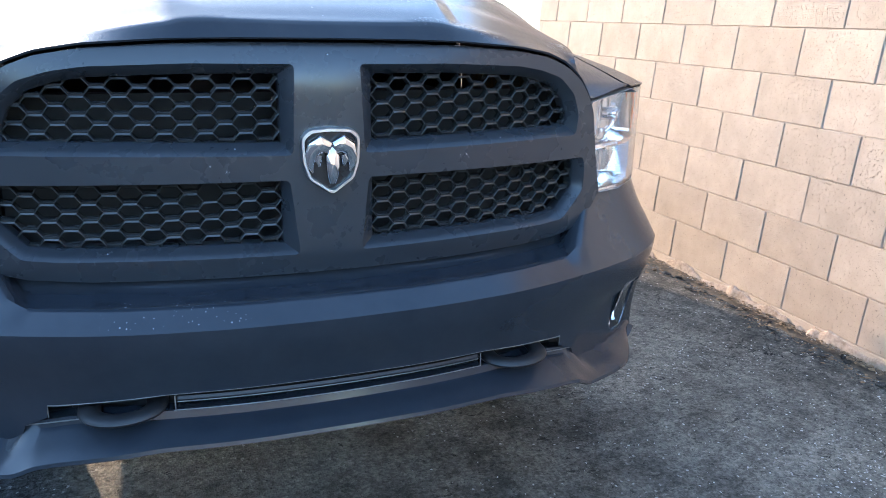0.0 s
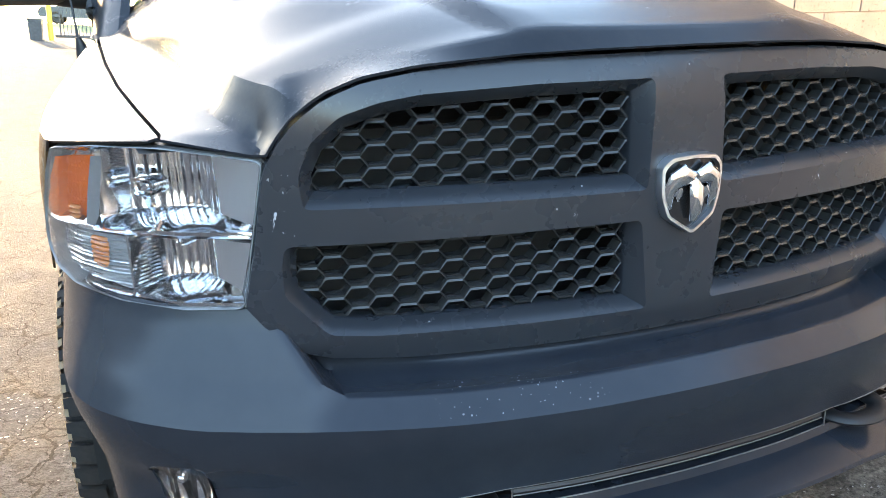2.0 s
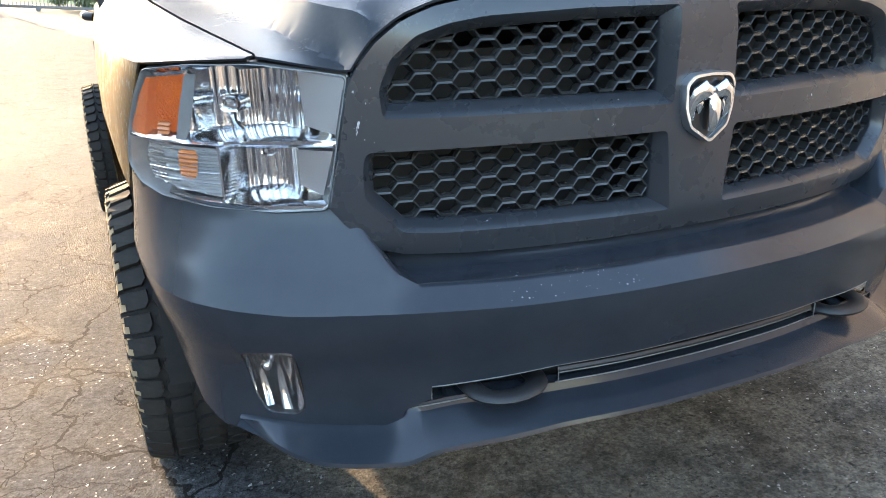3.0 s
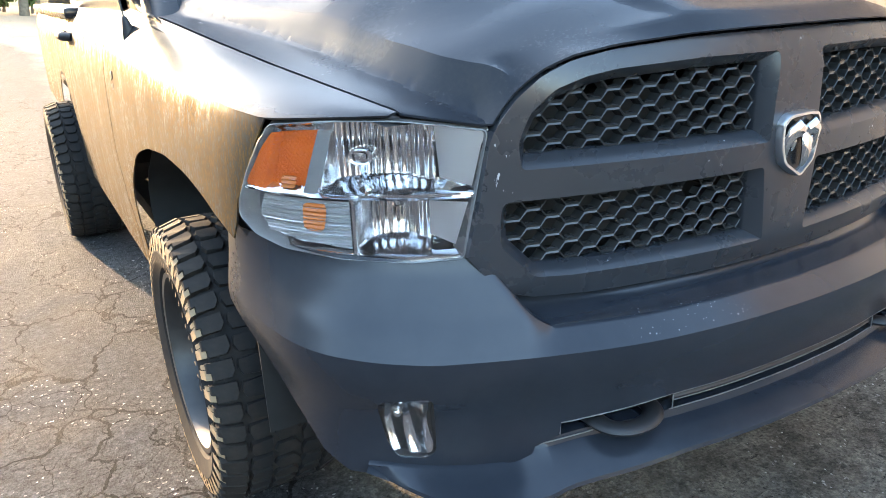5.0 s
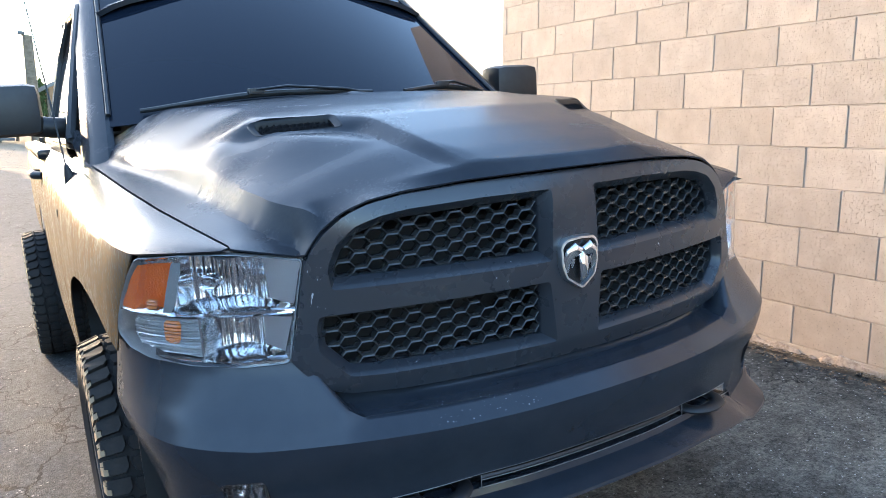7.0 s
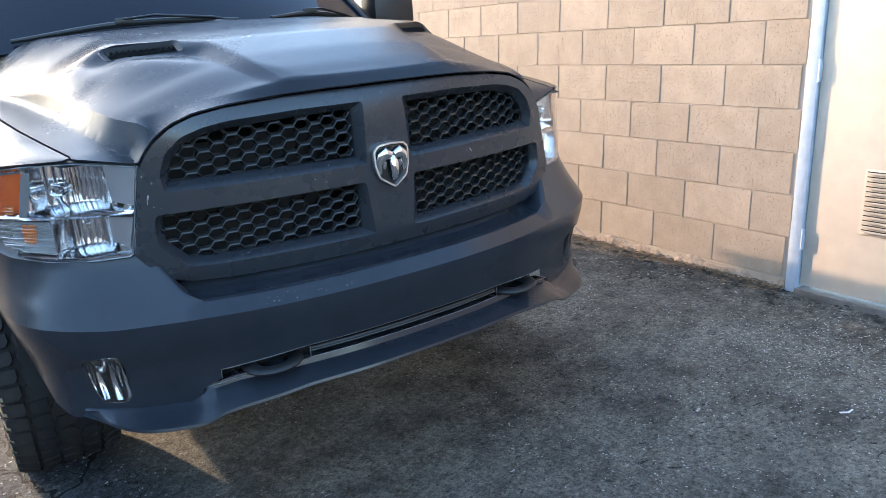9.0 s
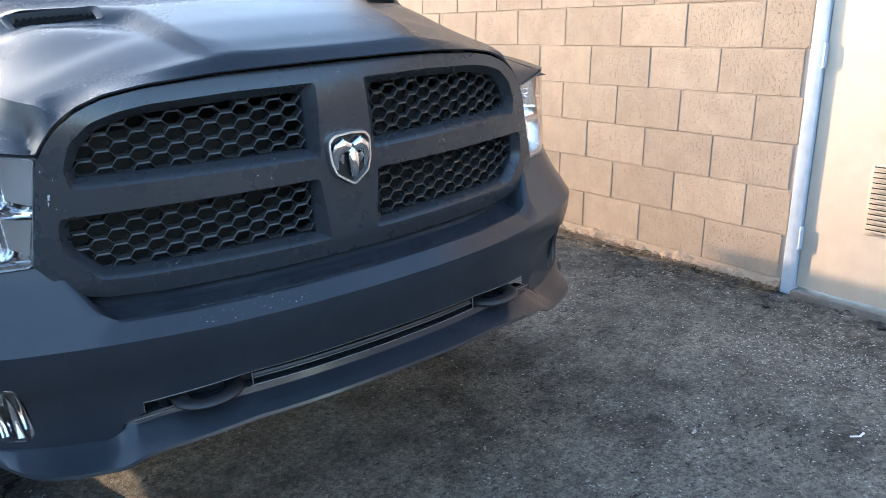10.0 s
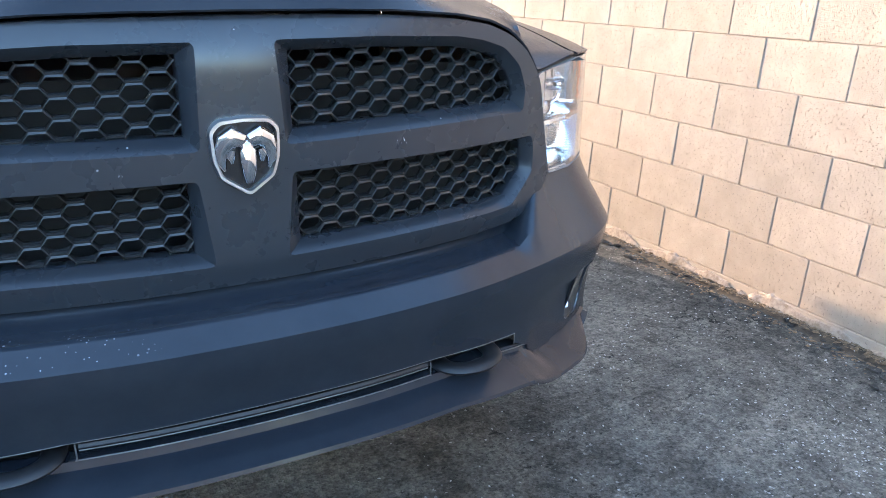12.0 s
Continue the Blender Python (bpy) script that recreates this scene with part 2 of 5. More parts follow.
    n.link(n.math("ADD", x, n.math("MULTIPLY", n.noise(2.3, 4), 0.7)), near.inputs["Value"])
    for k, v in (("From Min", -0.55), ("From Max", 0.1), ("To Min", 0.0), ("To Max", 1.0)):
        near.inputs[k].default_value = v
    fine_crack = n.cells(5.5, "DISTANCE_TO_EDGE", n.mapped((1.6, 0.8, 1.0), (0, 0, 0.2), warp.outputs[0]))
    hair = n.math("MULTIPLY", n.math("LESS_THAN", fine_crack, n.grey(n.noise(3.3, 3), (0.44, 0.0), (0.74, 0.022))), near.outputs[0])
    craze = n.math("LESS_THAN", n.cells(5.2, "DISTANCE_TO_EDGE", n.mapped((1.4, 1.0, 1.0), (0, 0, 0.9), warp.outputs[0])), n.grey(n.noise(1.3, 4), (0.50, 0.0), (0.66, 0.018)))
    cut = n.math("MAXIMUM", hair, n.math("MULTIPLY", n.math("MAXIMUM", craze, n.math("LESS_THAN", crack, width)), lane))
    n.set("Base Color", n.mix(cut, base, (0.010, 0.010, 0.010)))
    n.set("Roughness", n.grey(mid, (0.3, 0.78), (0.7, 0.95)))
    b1 = n.bump(n.mix(0.35, n.noise(75.0, 6, 0.72), vor.outputs["Distance"]), 1.0, 0.014)
    b2 = n.bump(n.math("MULTIPLY", cut, -1.0), 0.5, 0.008, b1)
    n.bump(mid, 0.4, 0.03, b2)
    return m


def plain_noise(name, a, b, rough, scale=20.0, bump=0.1, metal=0.0, depth=0.002):
    m = material(name, a, rough, metal)
    n = Nodes(m)
    n.set("Base Color", n.mix(n.grey(n.noise(scale, 5), (0.3, 0.0), (0.7, 1.0)), a, b))
    n.bump(n.noise(scale * 6, 3), bump, depth)
    return m


def glass(name, tint=(1, 1, 1), rough=0.02):
    m = material(name, tint, rough)
    m.node_tree.nodes["Principled BSDF"].inputs["Transmission Weight"].default_value = 1.0
    m.node_tree.nodes["Principled BSDF"].inputs["IOR"].default_value = 1.45
    return m


PAINT, GRILLE, BUMPER, DUSTY = matte_paint(), textured_plastic(), bumper_paint(), dusty_paint()
TYRE, LUG, DUSTY_LUG = rubber("tyre_rubber", 0.5), rubber("tread_rubber", 0.07), rubber("dusty_shoulder_rubber", 1.0)
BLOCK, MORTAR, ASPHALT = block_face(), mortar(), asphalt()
PLASTIC = plain_noise("black_plastic", (0.008, 0.008, 0.009), (0.015, 0.015, 0.016), 0.5, 30, 0.1)
MESH_BLACK = plain_noise("grille_mesh_plastic", (0.022, 0.0225, 0.023), (0.034, 0.0345, 0.035), 0.24, 26, 0.05)
DARK = plain_noise("engine_bay_black", (0.006, 0.006, 0.006), (0.012, 0.012, 0.012), 0.8, 12, 0.1)
CHROME = material("chrome", (0.82, 0.83, 0.85), 0.06, 1.0)
PANEL = material("satin_chrome", (0.72, 0.73, 0.75), 0.32, 1.0)
RIBBED = plain_noise("ribbed_clear_plastic", (.40, .41, .42), (.52, .53, .54), .14, 30, .02, .7)
REFLECTOR = material("reflector_chrome", (0.66, 0.67, 0.69), 0.10, 1.0)
SATIN = plain_noise("satin_housing_grey", (0.16, 0.165, 0.17), (0.24, 0.245, 0.25), 0.25, 20, 0.03)
EMBLEM_BLACK = plain_noise("emblem_black", (0.01, 0.01, 0.011), (0.016, 0.016, 0.017), 0.25, 20, 0.03)
AMBER_DEEP = material("amber_bulb_glass", (0.50, 0.14, 0.02), 0.25)
AMBER = plain_noise("amber_lens", (0.56, 0.085, 0.006), (0.68, 0.13, 0.010), 0.10, 9, 0.02)
TRIM_LINE = plain_noise("worn_trim_edge", (0.07, 0.066, 0.062), (0.17, 0.16, 0.15), 0.4, 40, 0.1)
WINDSHIELD = material("tinted_glass", (0.006, 0.009, 0.016), 0.03, spec=0.10)
LENS = glass("clear_lens")
RIM = plain_noise("satin_black_rim", (0.02, 0.02, 0.021), (0.04, 0.038, 0.036), 0.4, 14, 0.05)


# ---- ways to build ----
from mathutils.geometry import delaunay_2d_cdt  # noqa: E402


def part(name, bm, mat, parent, label="", smooth=True, thick=0.0):
    me = bpy.data.meshes.new(name)
    bmesh.ops.recalc_face_normals(bm, faces=bm.faces)
    for f in bm.faces:
        f.smooth = smooth
    if smooth:
        for e in bm.edges:
            if len(e.link_faces) == 2 and e.calc_face_angle(0.0) > radians(38):
                e.smooth = False
    if thick:
        for e in bm.edges:
            if e.is_boundary:
                e.smooth = False
    bm.to_mesh(me)
    bm.free()
    me.materials.append(mat)
    ob = new(name, me)
    ob.parent = parent
    if thick:
        s = ob.modifiers.new("thickness", "SOLIDIFY")
        s.thickness, s.offset = thick, 0.0
    if label:
        tagged(ob, label)
    return ob


def thing(name, label="", category="", m=None, group="", kind=""):
    ob = new(name)
    ob.empty_display_size = 0.1
    if m is not None:
        ob.matrix_world = m
    return tagged(ob, label, category, group, kind)


def table(xs, ys):
    """A smooth-ish curve through a few places, by linear steps rounded off."""
    fx = np.linspace(xs[0], xs[-1], 600)
    fy = np.interp(fx, xs, ys)
    w = max(3, int(600 * 0.035)) | 1
    pad = np.r_[2 * fy[0] - fy[w // 2:0:-1], fy, 2 * fy[-1] - fy[-2:-w // 2 - 1:-1]]
    sy = np.convolve(pad, np.ones(w) / w, "valid")
    return lambda x: float(np.interp(x, fx, sy))


def step_up(a, b, x):
    t = min(1.0, max(0.0, (x - a) / (b - a)))
    return t * t * (3 - 2 * t)


def dense(loop, step, closed=True):
    out = []
    pts = [Vector(p) for p in loop]
    for a, b in zip(pts, pts[1:] + pts[:1] if closed else pts[1:]):
        k = max(1, round((b - a).length / step))
        out += [a.lerp(b, i / k) for i in range(k)]
    return out if closed else out + [pts[-1]]


def rounded(loop, r, n=4):
    """A closed loop with its corners rounded."""
    pts, out = [Vector(p) for p in loop], []
    for i, p in enumerate(pts):
        a, b = pts[i - 1], pts[(i + 1) % len(pts)]
        ra = min(r, (a - p).length * 0.45, (b - p).length * 0.45)
        u, v = p + (a - p).normalized() * ra, p + (b - p).normalized() * ra
        for k in range(n + 1):
            t = k / n
            out.append(u * (1 - t) ** 2 + p * 2 * t * (1 - t) + v * t * t)
    return out


def inside(pts, loop):
    """Which of the points lie inside the loop."""
    q = np.array([tuple(p) for p in loop])
    x, y = pts[:, 0:1], pts[:, 1:2]
    x1, y1 = q[:, 0], q[:, 1]
    x2, y2 = np.roll(x1, -1), np.roll(y1, -1)
    cross = ((y1 > y) != (y2 > y)) & (x < (x2 - x1) * (y - y1) / (y2 - y1 + 1e-12) + x1)
    return cross.sum(1) % 2 == 1


def sheet(outer, holes, step, place, lines=(), bm=None):
    """A skin over a plane outline with holes, laid into space by place(u, v)."""
    bm = bm or bmesh.new()
    loops = [dense(outer, step)] + [dense(h, step) for h in holes]
    co, ed = [], []
    for lp in loops:
        n0 = len(co)
        co += [Vector(p) for p in lp]
        ed += [(n0 + i, n0 + (i + 1) % len(lp)) for i in range(len(lp))]
    for ln in lines:
        n0 = len(co)
        ln = dense(ln, step, False)
        co += ln
        ed += [(n0 + i, n0 + i + 1) for i in range(len(ln) - 1)]
    edge = np.array([tuple(c) for c in co])
    lo, hi = edge.min(0), edge.max(0)
    gx, gy = np.meshgrid(np.arange(lo[0], hi[0], step), np.arange(lo[1], hi[1], step * 0.87))
    gx = gx + (np.arange(gx.shape[0]) % 2)[:, None] * step / 2
    grid = np.stack([gx.ravel(), gy.ravel()], 1)
    keep = inside(grid, loops[0])
    for h in loops[1:]:
        keep &= ~inside(grid, h)
    grid = grid[keep]
    near = np.array([((edge - g) ** 2).sum(1).min() for g in grid]) if len(grid) else np.array([])
    co += [Vector(g) for g in grid[near > (0.55 * step) ** 2]] if len(grid) else []
    vs, _, fs, *_ = delaunay_2d_cdt(co, ed, [], 0, 1e-6)
    mid = np.array([tuple(sum((vs[i] for i in f), Vector((0, 0))) / len(f)) for f in fs])
    ok = inside(mid, loops[0])
    for h in loops[1:]:
        ok &= ~inside(mid, h)
    made = [bm.verts.new(place(v.x, v.y)) for v in vs]
    for f, k in zip(fs, ok):
        a, b, c = (vs[i] for i in f[:3])
        if k and abs((b - a).cross(c - a)) > .005 * step * step:
            bm.faces.new([made[i] for i in f])
    for v in made:
        if not v.link_faces:
            bm.verts.remove(v)
    return bm


def loft(rows, bm=None, closed=False):
    """A skin over rows of points."""
    bm = bm or bmesh.new()
    vs = [[bm.verts.new(p) for p in r] for r in rows]
    for a, b in zip(vs, vs[1:]):
        n = len(a)
        for i in range(n if closed else n - 1):
            j = (i + 1) % n
            bm.faces.new((a[i], a[j], b[j], b[i]))
    return bm


def box(lo, hi, bm=None, bevel=0.0, turn=None):
    own = bmesh.new()
    bmesh.ops.create_cube(own, size=1.0)
    c, s = (Vector(lo) + Vector(hi)) / 2, Vector(hi) - Vector(lo)
    bmesh.ops.scale(own, vec=s, verts=own.verts)
    if bevel:
        bmesh.ops.bevel(own, geom=own.edges, offset=bevel, segments=2, affect="EDGES", profile=0.6)
    bmesh.ops.transform(own, matrix=Matrix.Translation(c) @ (turn or Matrix()), verts=own.verts)
    return joined(own, bm)


def joined(own, bm):
    if bm is None:
        return own
    me = bpy.data.meshes.new("passing")
    own.to_mesh(me)
    own.free()
    bm.from_mesh(me)
    bpy.data.meshes.remove(me)
    return bm


def tube(path, radius, bm=None, sides=8, flat=1.0, ends=True, up=(0, 0, 1)):
    """A bar swept along a path; flat squeezes its section upwards."""
    bm = bm or bmesh.new()
    pts, rows = [Vector(p) for p in path], []
    for i, p in enumerate(pts):
        d = (pts[min(i + 1, len(pts) - 1)] - pts[max(i - 1, 0)]).normalized()
        a = d.cross(Vector(up))
        a = a.normalized() if a.length > 1e-4 else Vector((1, 0, 0))
        b = a.cross(d)
        r = radius[i] if isinstance(radius, (list, tuple)) else radius
        rows.append([p + (a * math.cos(t) + b * math.sin(t) * flat) * r for t in (2 * math.pi * k / sides for k in range(sides))])
    loft(rows, bm, True)
    bm.verts.ensure_lookup_table()
    if ends:
        n = len(bm.verts)
        bm.faces.new([bm.verts[n - sides + k] for k in range(sides)])
        bm.faces.new([bm.verts[n - sides * len(rows) + k] for k in reversed(range(sides))])
    return bm


def turned(profile, n, bm=None, axis="x"):
    """A body turned round the x axis from (x, radius) places."""
    rows = []
    for k in range(n):
        a = 2 * math.pi * k / n
        rows.append([(x, r * math.cos(a), r * math.sin(a)) for x, r in profile])
    return loft(rows + rows[:1], bm)


def ball(c, r, bm=None, n=12):
    own = bmesh.new()
    bmesh.ops.create_uvsphere(own, u_segments=n, v_segments=max(6, n // 2 + 1), radius=1.0)
    bmesh.ops.transform(own, matrix=Matrix.Translation(c) @ Matrix.Diagonal((*(r if isinstance(r, tuple) else (r, r, r)), 1)), verts=own.verts)
    return joined(own, bm)


# ---- the pickup truck: forms in its own metres (x across, y backwards from the nose, z up) ----
truck = thing("pickup_truck", "matte black pickup truck with dusty sides parked on asphalt", "truck", TRUCK)


def nose_y(x):
    return 0.03 + 0.25 * x * x


gap_z = table([0, .16, .28, .42, .5, .555, .60, .625, .637], [1.214, 1.213, 1.210, 1.200, 1.187, 1.166, 1.133, 1.10, 1.08])
crown_z = table([0, .08, .2, .3, .5, .7, .9, 1.1, 1.3, 1.6], [1.230, 1.242, 1.268, 1.290, 1.327, 1.348, 1.369, 1.392, 1.408, 1.42])
seam_x = table([.15, .203, .4, .6, .9, 1.335, 1.7], [.76, .772, .808, .84, .873, .908, .925])
seam_z = table([.15, .203, .4, .6, .9, 1.335, 1.7], [1.10, 1.108, 1.133, 1.157, 1.19, 1.236, 1.26])
side_x = table([.25, .30, .38, .49, .6, .8, 1.0, 1.4, 1.8, 3.0, 5.5], [.86, .895, .94, .976, .992, 1.005, 1.011, 1.014, 1.014, 1.012, 1.0])
fold_x = table([0, .15, .19, .28, .40, .55, .64, .9, 1.3, 1.7], [.60, .624, .642, .682, .704, .722, .731, .770, .850, .90])
fold_z = table([0, .15, .34, .55, .9, 1.3, 1.7], [1.07, 1.092, 1.136, 1.170, 1.208, 1.245, 1.27])
fold_w = table([0, .15, .34, .46, .58, .72, .95, 1.3, 1.7], [.40, .41, .36, .27, .205, .205, .29, .26, .20])
fold_b = table([0, .15, .4, .9, 1.7], [.034, .032, .028, .026, .026])
fold_h = table([0, .15, .3, .6, .9, 1.3, 1.7], [.075, .074, .062, .052, .042, .028, .020])
# the power dome: its flank falls from the upper line to the lower line and widens towards the vents
dome_up = table([0, .09, .15, .3, .45, .54, .575, .61, .69, .80, 1.3, 1.6], [.24, .256, .268, .283, .305, .335, .374, .44, .578, .67, .69, .70])
dome_low = table([0, .09, .13, .24, .35, .45, .495, .52, .62, .67, .80, 1.3, 1.6], [.25, .268, .298, .320, .340, .356, .372, .42, .58, .64, .72, .75, .76])
dome_h = table([0, .08, .16, .3, .5, .7, 1.0, 1.3, 1.6], [0, .0, .011, .022, .034, .036, .028, .020, .016])


def hood_front(x):
    x = abs(x)
    return nose_y(x) + 0.012 if x <= 0.637 else 0.1435 + (x - 0.637) / 0.135 * 0.0595


def hood_front_z(x):
    x = abs(x)
    return gap_z(x) if x <= 0.637 else 1.08 + (x - 0.637) / 0.135 * 0.028


def hood_rear(x):
    return 1.31 + 0.33 * x * x


def dome_side(x, y):
    """1 on the dome, 0 beside it, an almost plane flank between."""
    a, b = dome_up(y), dome_low(y)
    t = min(1.0, max(0.0, (b - x) / (b - a)))
    t = .75 * t + .25 * t * t * (3 - 2 * t)
    return max(t, step_up(.57, .68, x) * step_up(.48, .70, y))  # beside the vents the hood is as high as the dome


def nose_band(x):
    """How far the turned-down band along the hood's front edge reaches back."""
    return .035 + .042 * step_up(.30, .58, abs(x)) * (1 - step_up(.62, .77, abs(x)))


def hood_top(x, y):
    """A gently domed top, a steep flank down to a soft fold, and a flat outer strip beside the fender."""
    x = abs(x)
    xf, zf, w = fold_x(y), fold_z(y), fold_w(y)
    top = crown_z(y) - .020 * (min(x, xf) / .6) ** 2 * min(1, y * 3)
    t = max(0.0, (x - (xf - w)) / w)
    rim = 1 - fold_h(y) / (top - zf)  # a steep band ends the flank
    edge = 1 - fold_b(y) / w
    fall = rim * (t / edge) ** 1.5 if t < edge else rim + (1 - rim) * (t - edge) / (1 - edge)
    flank = top + (zf - top) * fall + dome_h(y) * dome_side(x, y) * max(0.0, 1 - fall)
    strip = zf + (seam_z(y) - zf) * (x - xf) / (seam_x(y) - xf)
    soft = .006
    d = (flank - strip) / soft
    return flank if d > 20 else strip + soft * math.log1p(math.exp(d))


def hood_place(x, y):
    yf, soft = hood_front(x), .07
    drop = hood_top(x, yf) - hood_front_z(x)
    u = 1 - max(0.0, y - yf) / nose_band(x)
    u = u if u > 6 * soft else soft * math.log1p(math.exp(max(-30.0, u / soft)))
    return (x, y, hood_top(x, y) - drop * u)


def vent_loop(side, grow=0.0):
    pts = [(.566, .622), (.374, .508), (.374, .572), (.578, .686)]
    c = Vector((.473, .597))
    pts = [c + (Vector(p) - c) * (1 + grow) for p in pts]
    return rounded([(side * p.x, p.y) for p in pts], 0.016)


front_half = [(x, hood_front(x)) for x in np.linspace(0, 0.772, 46)]
side_half = [(seam_x(y) - .007, y) for y in np.linspace(0.23, 1.335, 30)]
rear_half = [(x, hood_rear(x)) for x in np.linspace(0.84, 0, 24)]
half = front_half + side_half + [(.905, 1.40), (.875, 1.48)] + rear_half
outline = half[:-1] + [rear_half[-1]] + [(-x, y) for x, y in reversed(half) if x > 1e-6]
crease = [[(s * line(y), y) for y in np.linspace(0.14, .46, 20)] for s in (1, -1) for line in (dome_up, dome_low)]
fold = [[(s * (fold_x(y) - k * fold_b(y)), y) for y in np.linspace(.165, 1.25, 84)] for s in (1, -1) for k in (-.2, .25, .6, 1.0, 1.35)]
nose = [[(x, hood_front(x) + nose_band(x) + d) for x in np.linspace(-.61, .61, 100)] for d in (-.010, -.002, .006)]
hood = part("hood", sheet(outline, [vent_loop(1), vent_loop(-1)], 0.0125, hood_place, crease + fold + nose), PAINT, truck, "matte black hood with two mesh vents", thick=0.004)

# added dark strips that stop light leaking through the hood's seams
for s in (1, -1):
    part("seam_gutter", loft([[(s * (seam_x(y) + d), y, seam_z(y) - .016) for d in (-.035, 0, .03)] for y in np.linspace(.20, 1.36, 30)]), DARK, truck)
part("seam_gutter", loft([[(x, hood_front(x) + d, hood_front_z(x) - e) for x in np.linspace(-.625, .625, 60)] for d, e in ((.024, .050), (.026, .016), (.06, .012))]), DARK, truck)

# hood vents
VENT_RIM = material("vent_rim_black", (0.010, 0.010, 0.011), 0.38, spec=0.25)
VENT_MESH = material("vent_mesh_black", (0.008, 0.008, 0.009), 0.7, spec=0.06)


def hex_cell(bm, cx, cz, outer, inner, depth, place):
    """One honeycomb cell of half width, half height and half flat: a shallow groove on the wall's face, a lip, and walls running back."""
    def ring(sizes):
        w, h, f = sizes
        return [(-w, 0), (-f, h), (f, h), (w, 0), (f, -h), (-f, -h)]
    lip = [a + (b - a) * .72 for a, b in zip(outer, inner)]
    rows = [[place(cx + x, cz + z, d) for x, z in ring(r)] for r, d in ((outer, 0.0016), (lip, 0.0), (inner, 0.0022), ([k * .97 for k in inner], depth))]
    loft(rows, bm, True)


for s in (1, -1):
    rim = bmesh.new()
    o, i = vent_loop(s, 0.05), vent_loop(s, -0.14)
    top = [Vector(hood_place(p.x, p.y)) for p in o]
    lip = [v + Vector((0, 0, 0.004)) for v in [Vector(hood_place(p.x, p.y)) for p in vent_loop(s, -0.03)]]
    low = [Vector(hood_place(p.x, p.y)) + Vector((0, 0, -0.004)) for p in i]
    deep = [v + Vector((0, 0.004, -0.03)) for v in low]
    edge = [Vector(hood_place(p.x, p.y)) + Vector((0, 0, .004)) for p in vent_loop(s, 0.02)]
    loft([[v - Vector((0, 0, .006)) for v in top], edge, lip, low, deep], rim, True)
    vent = part("hood_vent", rim, VENT_RIM, hood, "black mesh hood vent")
    cells = bmesh.new()
    loop_i = vent_loop(s, -0.05)
    for r in range(-8, 9):
        for c in range(-9, 10):
            cx, cy = s * 0.473 + c * 0.0165, 0.597 + r * 0.015 + (c % 2) * 0.0075
            if inside(np.array([(cx, cy)]), loop_i)[0]:
                hex_cell(cells, cx, cy, (0.0108, 0.0075, 0.0057), (0.0088, 0.0054, 0.0046), 0.008,
                         lambda x, y, d: Vector(hood_place(x, y)) + Vector((0, 0, -0.012 - d)))
    part("mesh", cells, VENT_MESH, vent)
    part("vent_tray", sheet(vent_loop(s, -0.02), [], 0.03, lambda x, y: Vector(hood_place(x, y)) + Vector((0, 0, -0.034))), VENT_MESH, vent)

# ---- grille ----
UPPER = [(.090, 1.020), (.572, 1.027), (.573, 1.050), (.556, 1.085), (.520, 1.117), (.470, 1.133), (.42, 1.141), (.25, 1.148), (.090, 1.149)]
LOWER = [(.092, .820), (.50, .823), (.556, .828), (.604, .880), (.604, .920), (.600, .946), (.092, .946)]
FRAME_U = [(.070, .998), (.592, 1.004), (.597, 1.050), (.578, 1.098), (.535, 1.135), (.48, 1.152), (.42, 1.161), (.25, 1.168), (.062, 1.168)]
FRAME_L = [(.062, .800), (.50, .803), (.568, .808), (.628, .872), (.628, .925), (.622, .950), (.078, .950)]
OUTER = [(x, gap_z(x) - 0.008) for x in np.linspace(0, .637, 34)] + [(.645, 1.05), (.662, .955), (.684, .858), (.662, .828), (.630, .797), (.598, .776), (.563, .766), (.45, .759), (.2, .757), (0, .757)]


def flip(loop, s):
    return [(s * x, z) for x, z in loop]


def grille_y(x, z):
    y = nose_y(x) + 0.004
    y += 0.036 * (max(0.0, z - 1.12) / .105) ** 2 + 0.012 * step_up(0.80, 0.755, z)
    # the middle column is slightly hollow, the cross bar stands proud
    return y


surround = bmesh.new()
whole = [(-x, z) for x, z in reversed(OUTER[1:-1])] + OUTER
sheet(whole, [rounded(flip(f, s), 0.012) for f in (FRAME_U, FRAME_L) for s in (1, -1)], 0.018, lambda x, z: (x, grille_y(x, z), z), bm=surround)
# outer edge turned back
back = dense(whole, 0.03)
loft([[(p.x, grille_y(p.x, p.y), p.y) for p in back], [(p.x * 1.004, grille_y(p.x, p.y) + 0.05, p.y) for p in back]], surround, True)
grille = part("grille_surround", surround, GRILLE, truck, "matte black four-opening grille surround with paint chips")


def edge_pairs(frame_loop, hole_loop):
    """Places along the frame and the opening that belong together, corner by corner."""
    out = []
    n = len(frame_loop)
    for i in range(n):
        a, b = Vector(frame_loop[i]), Vector(frame_loop[(i + 1) % n])
        c, d = Vector(hole_loop[i]), Vector(hole_loop[(i + 1) % n])
        k = max(1, round((b - a).length / 0.03))
        out += [(a.lerp(b, j / k), c.lerp(d, j / k)) for j in range(k)]
    return out


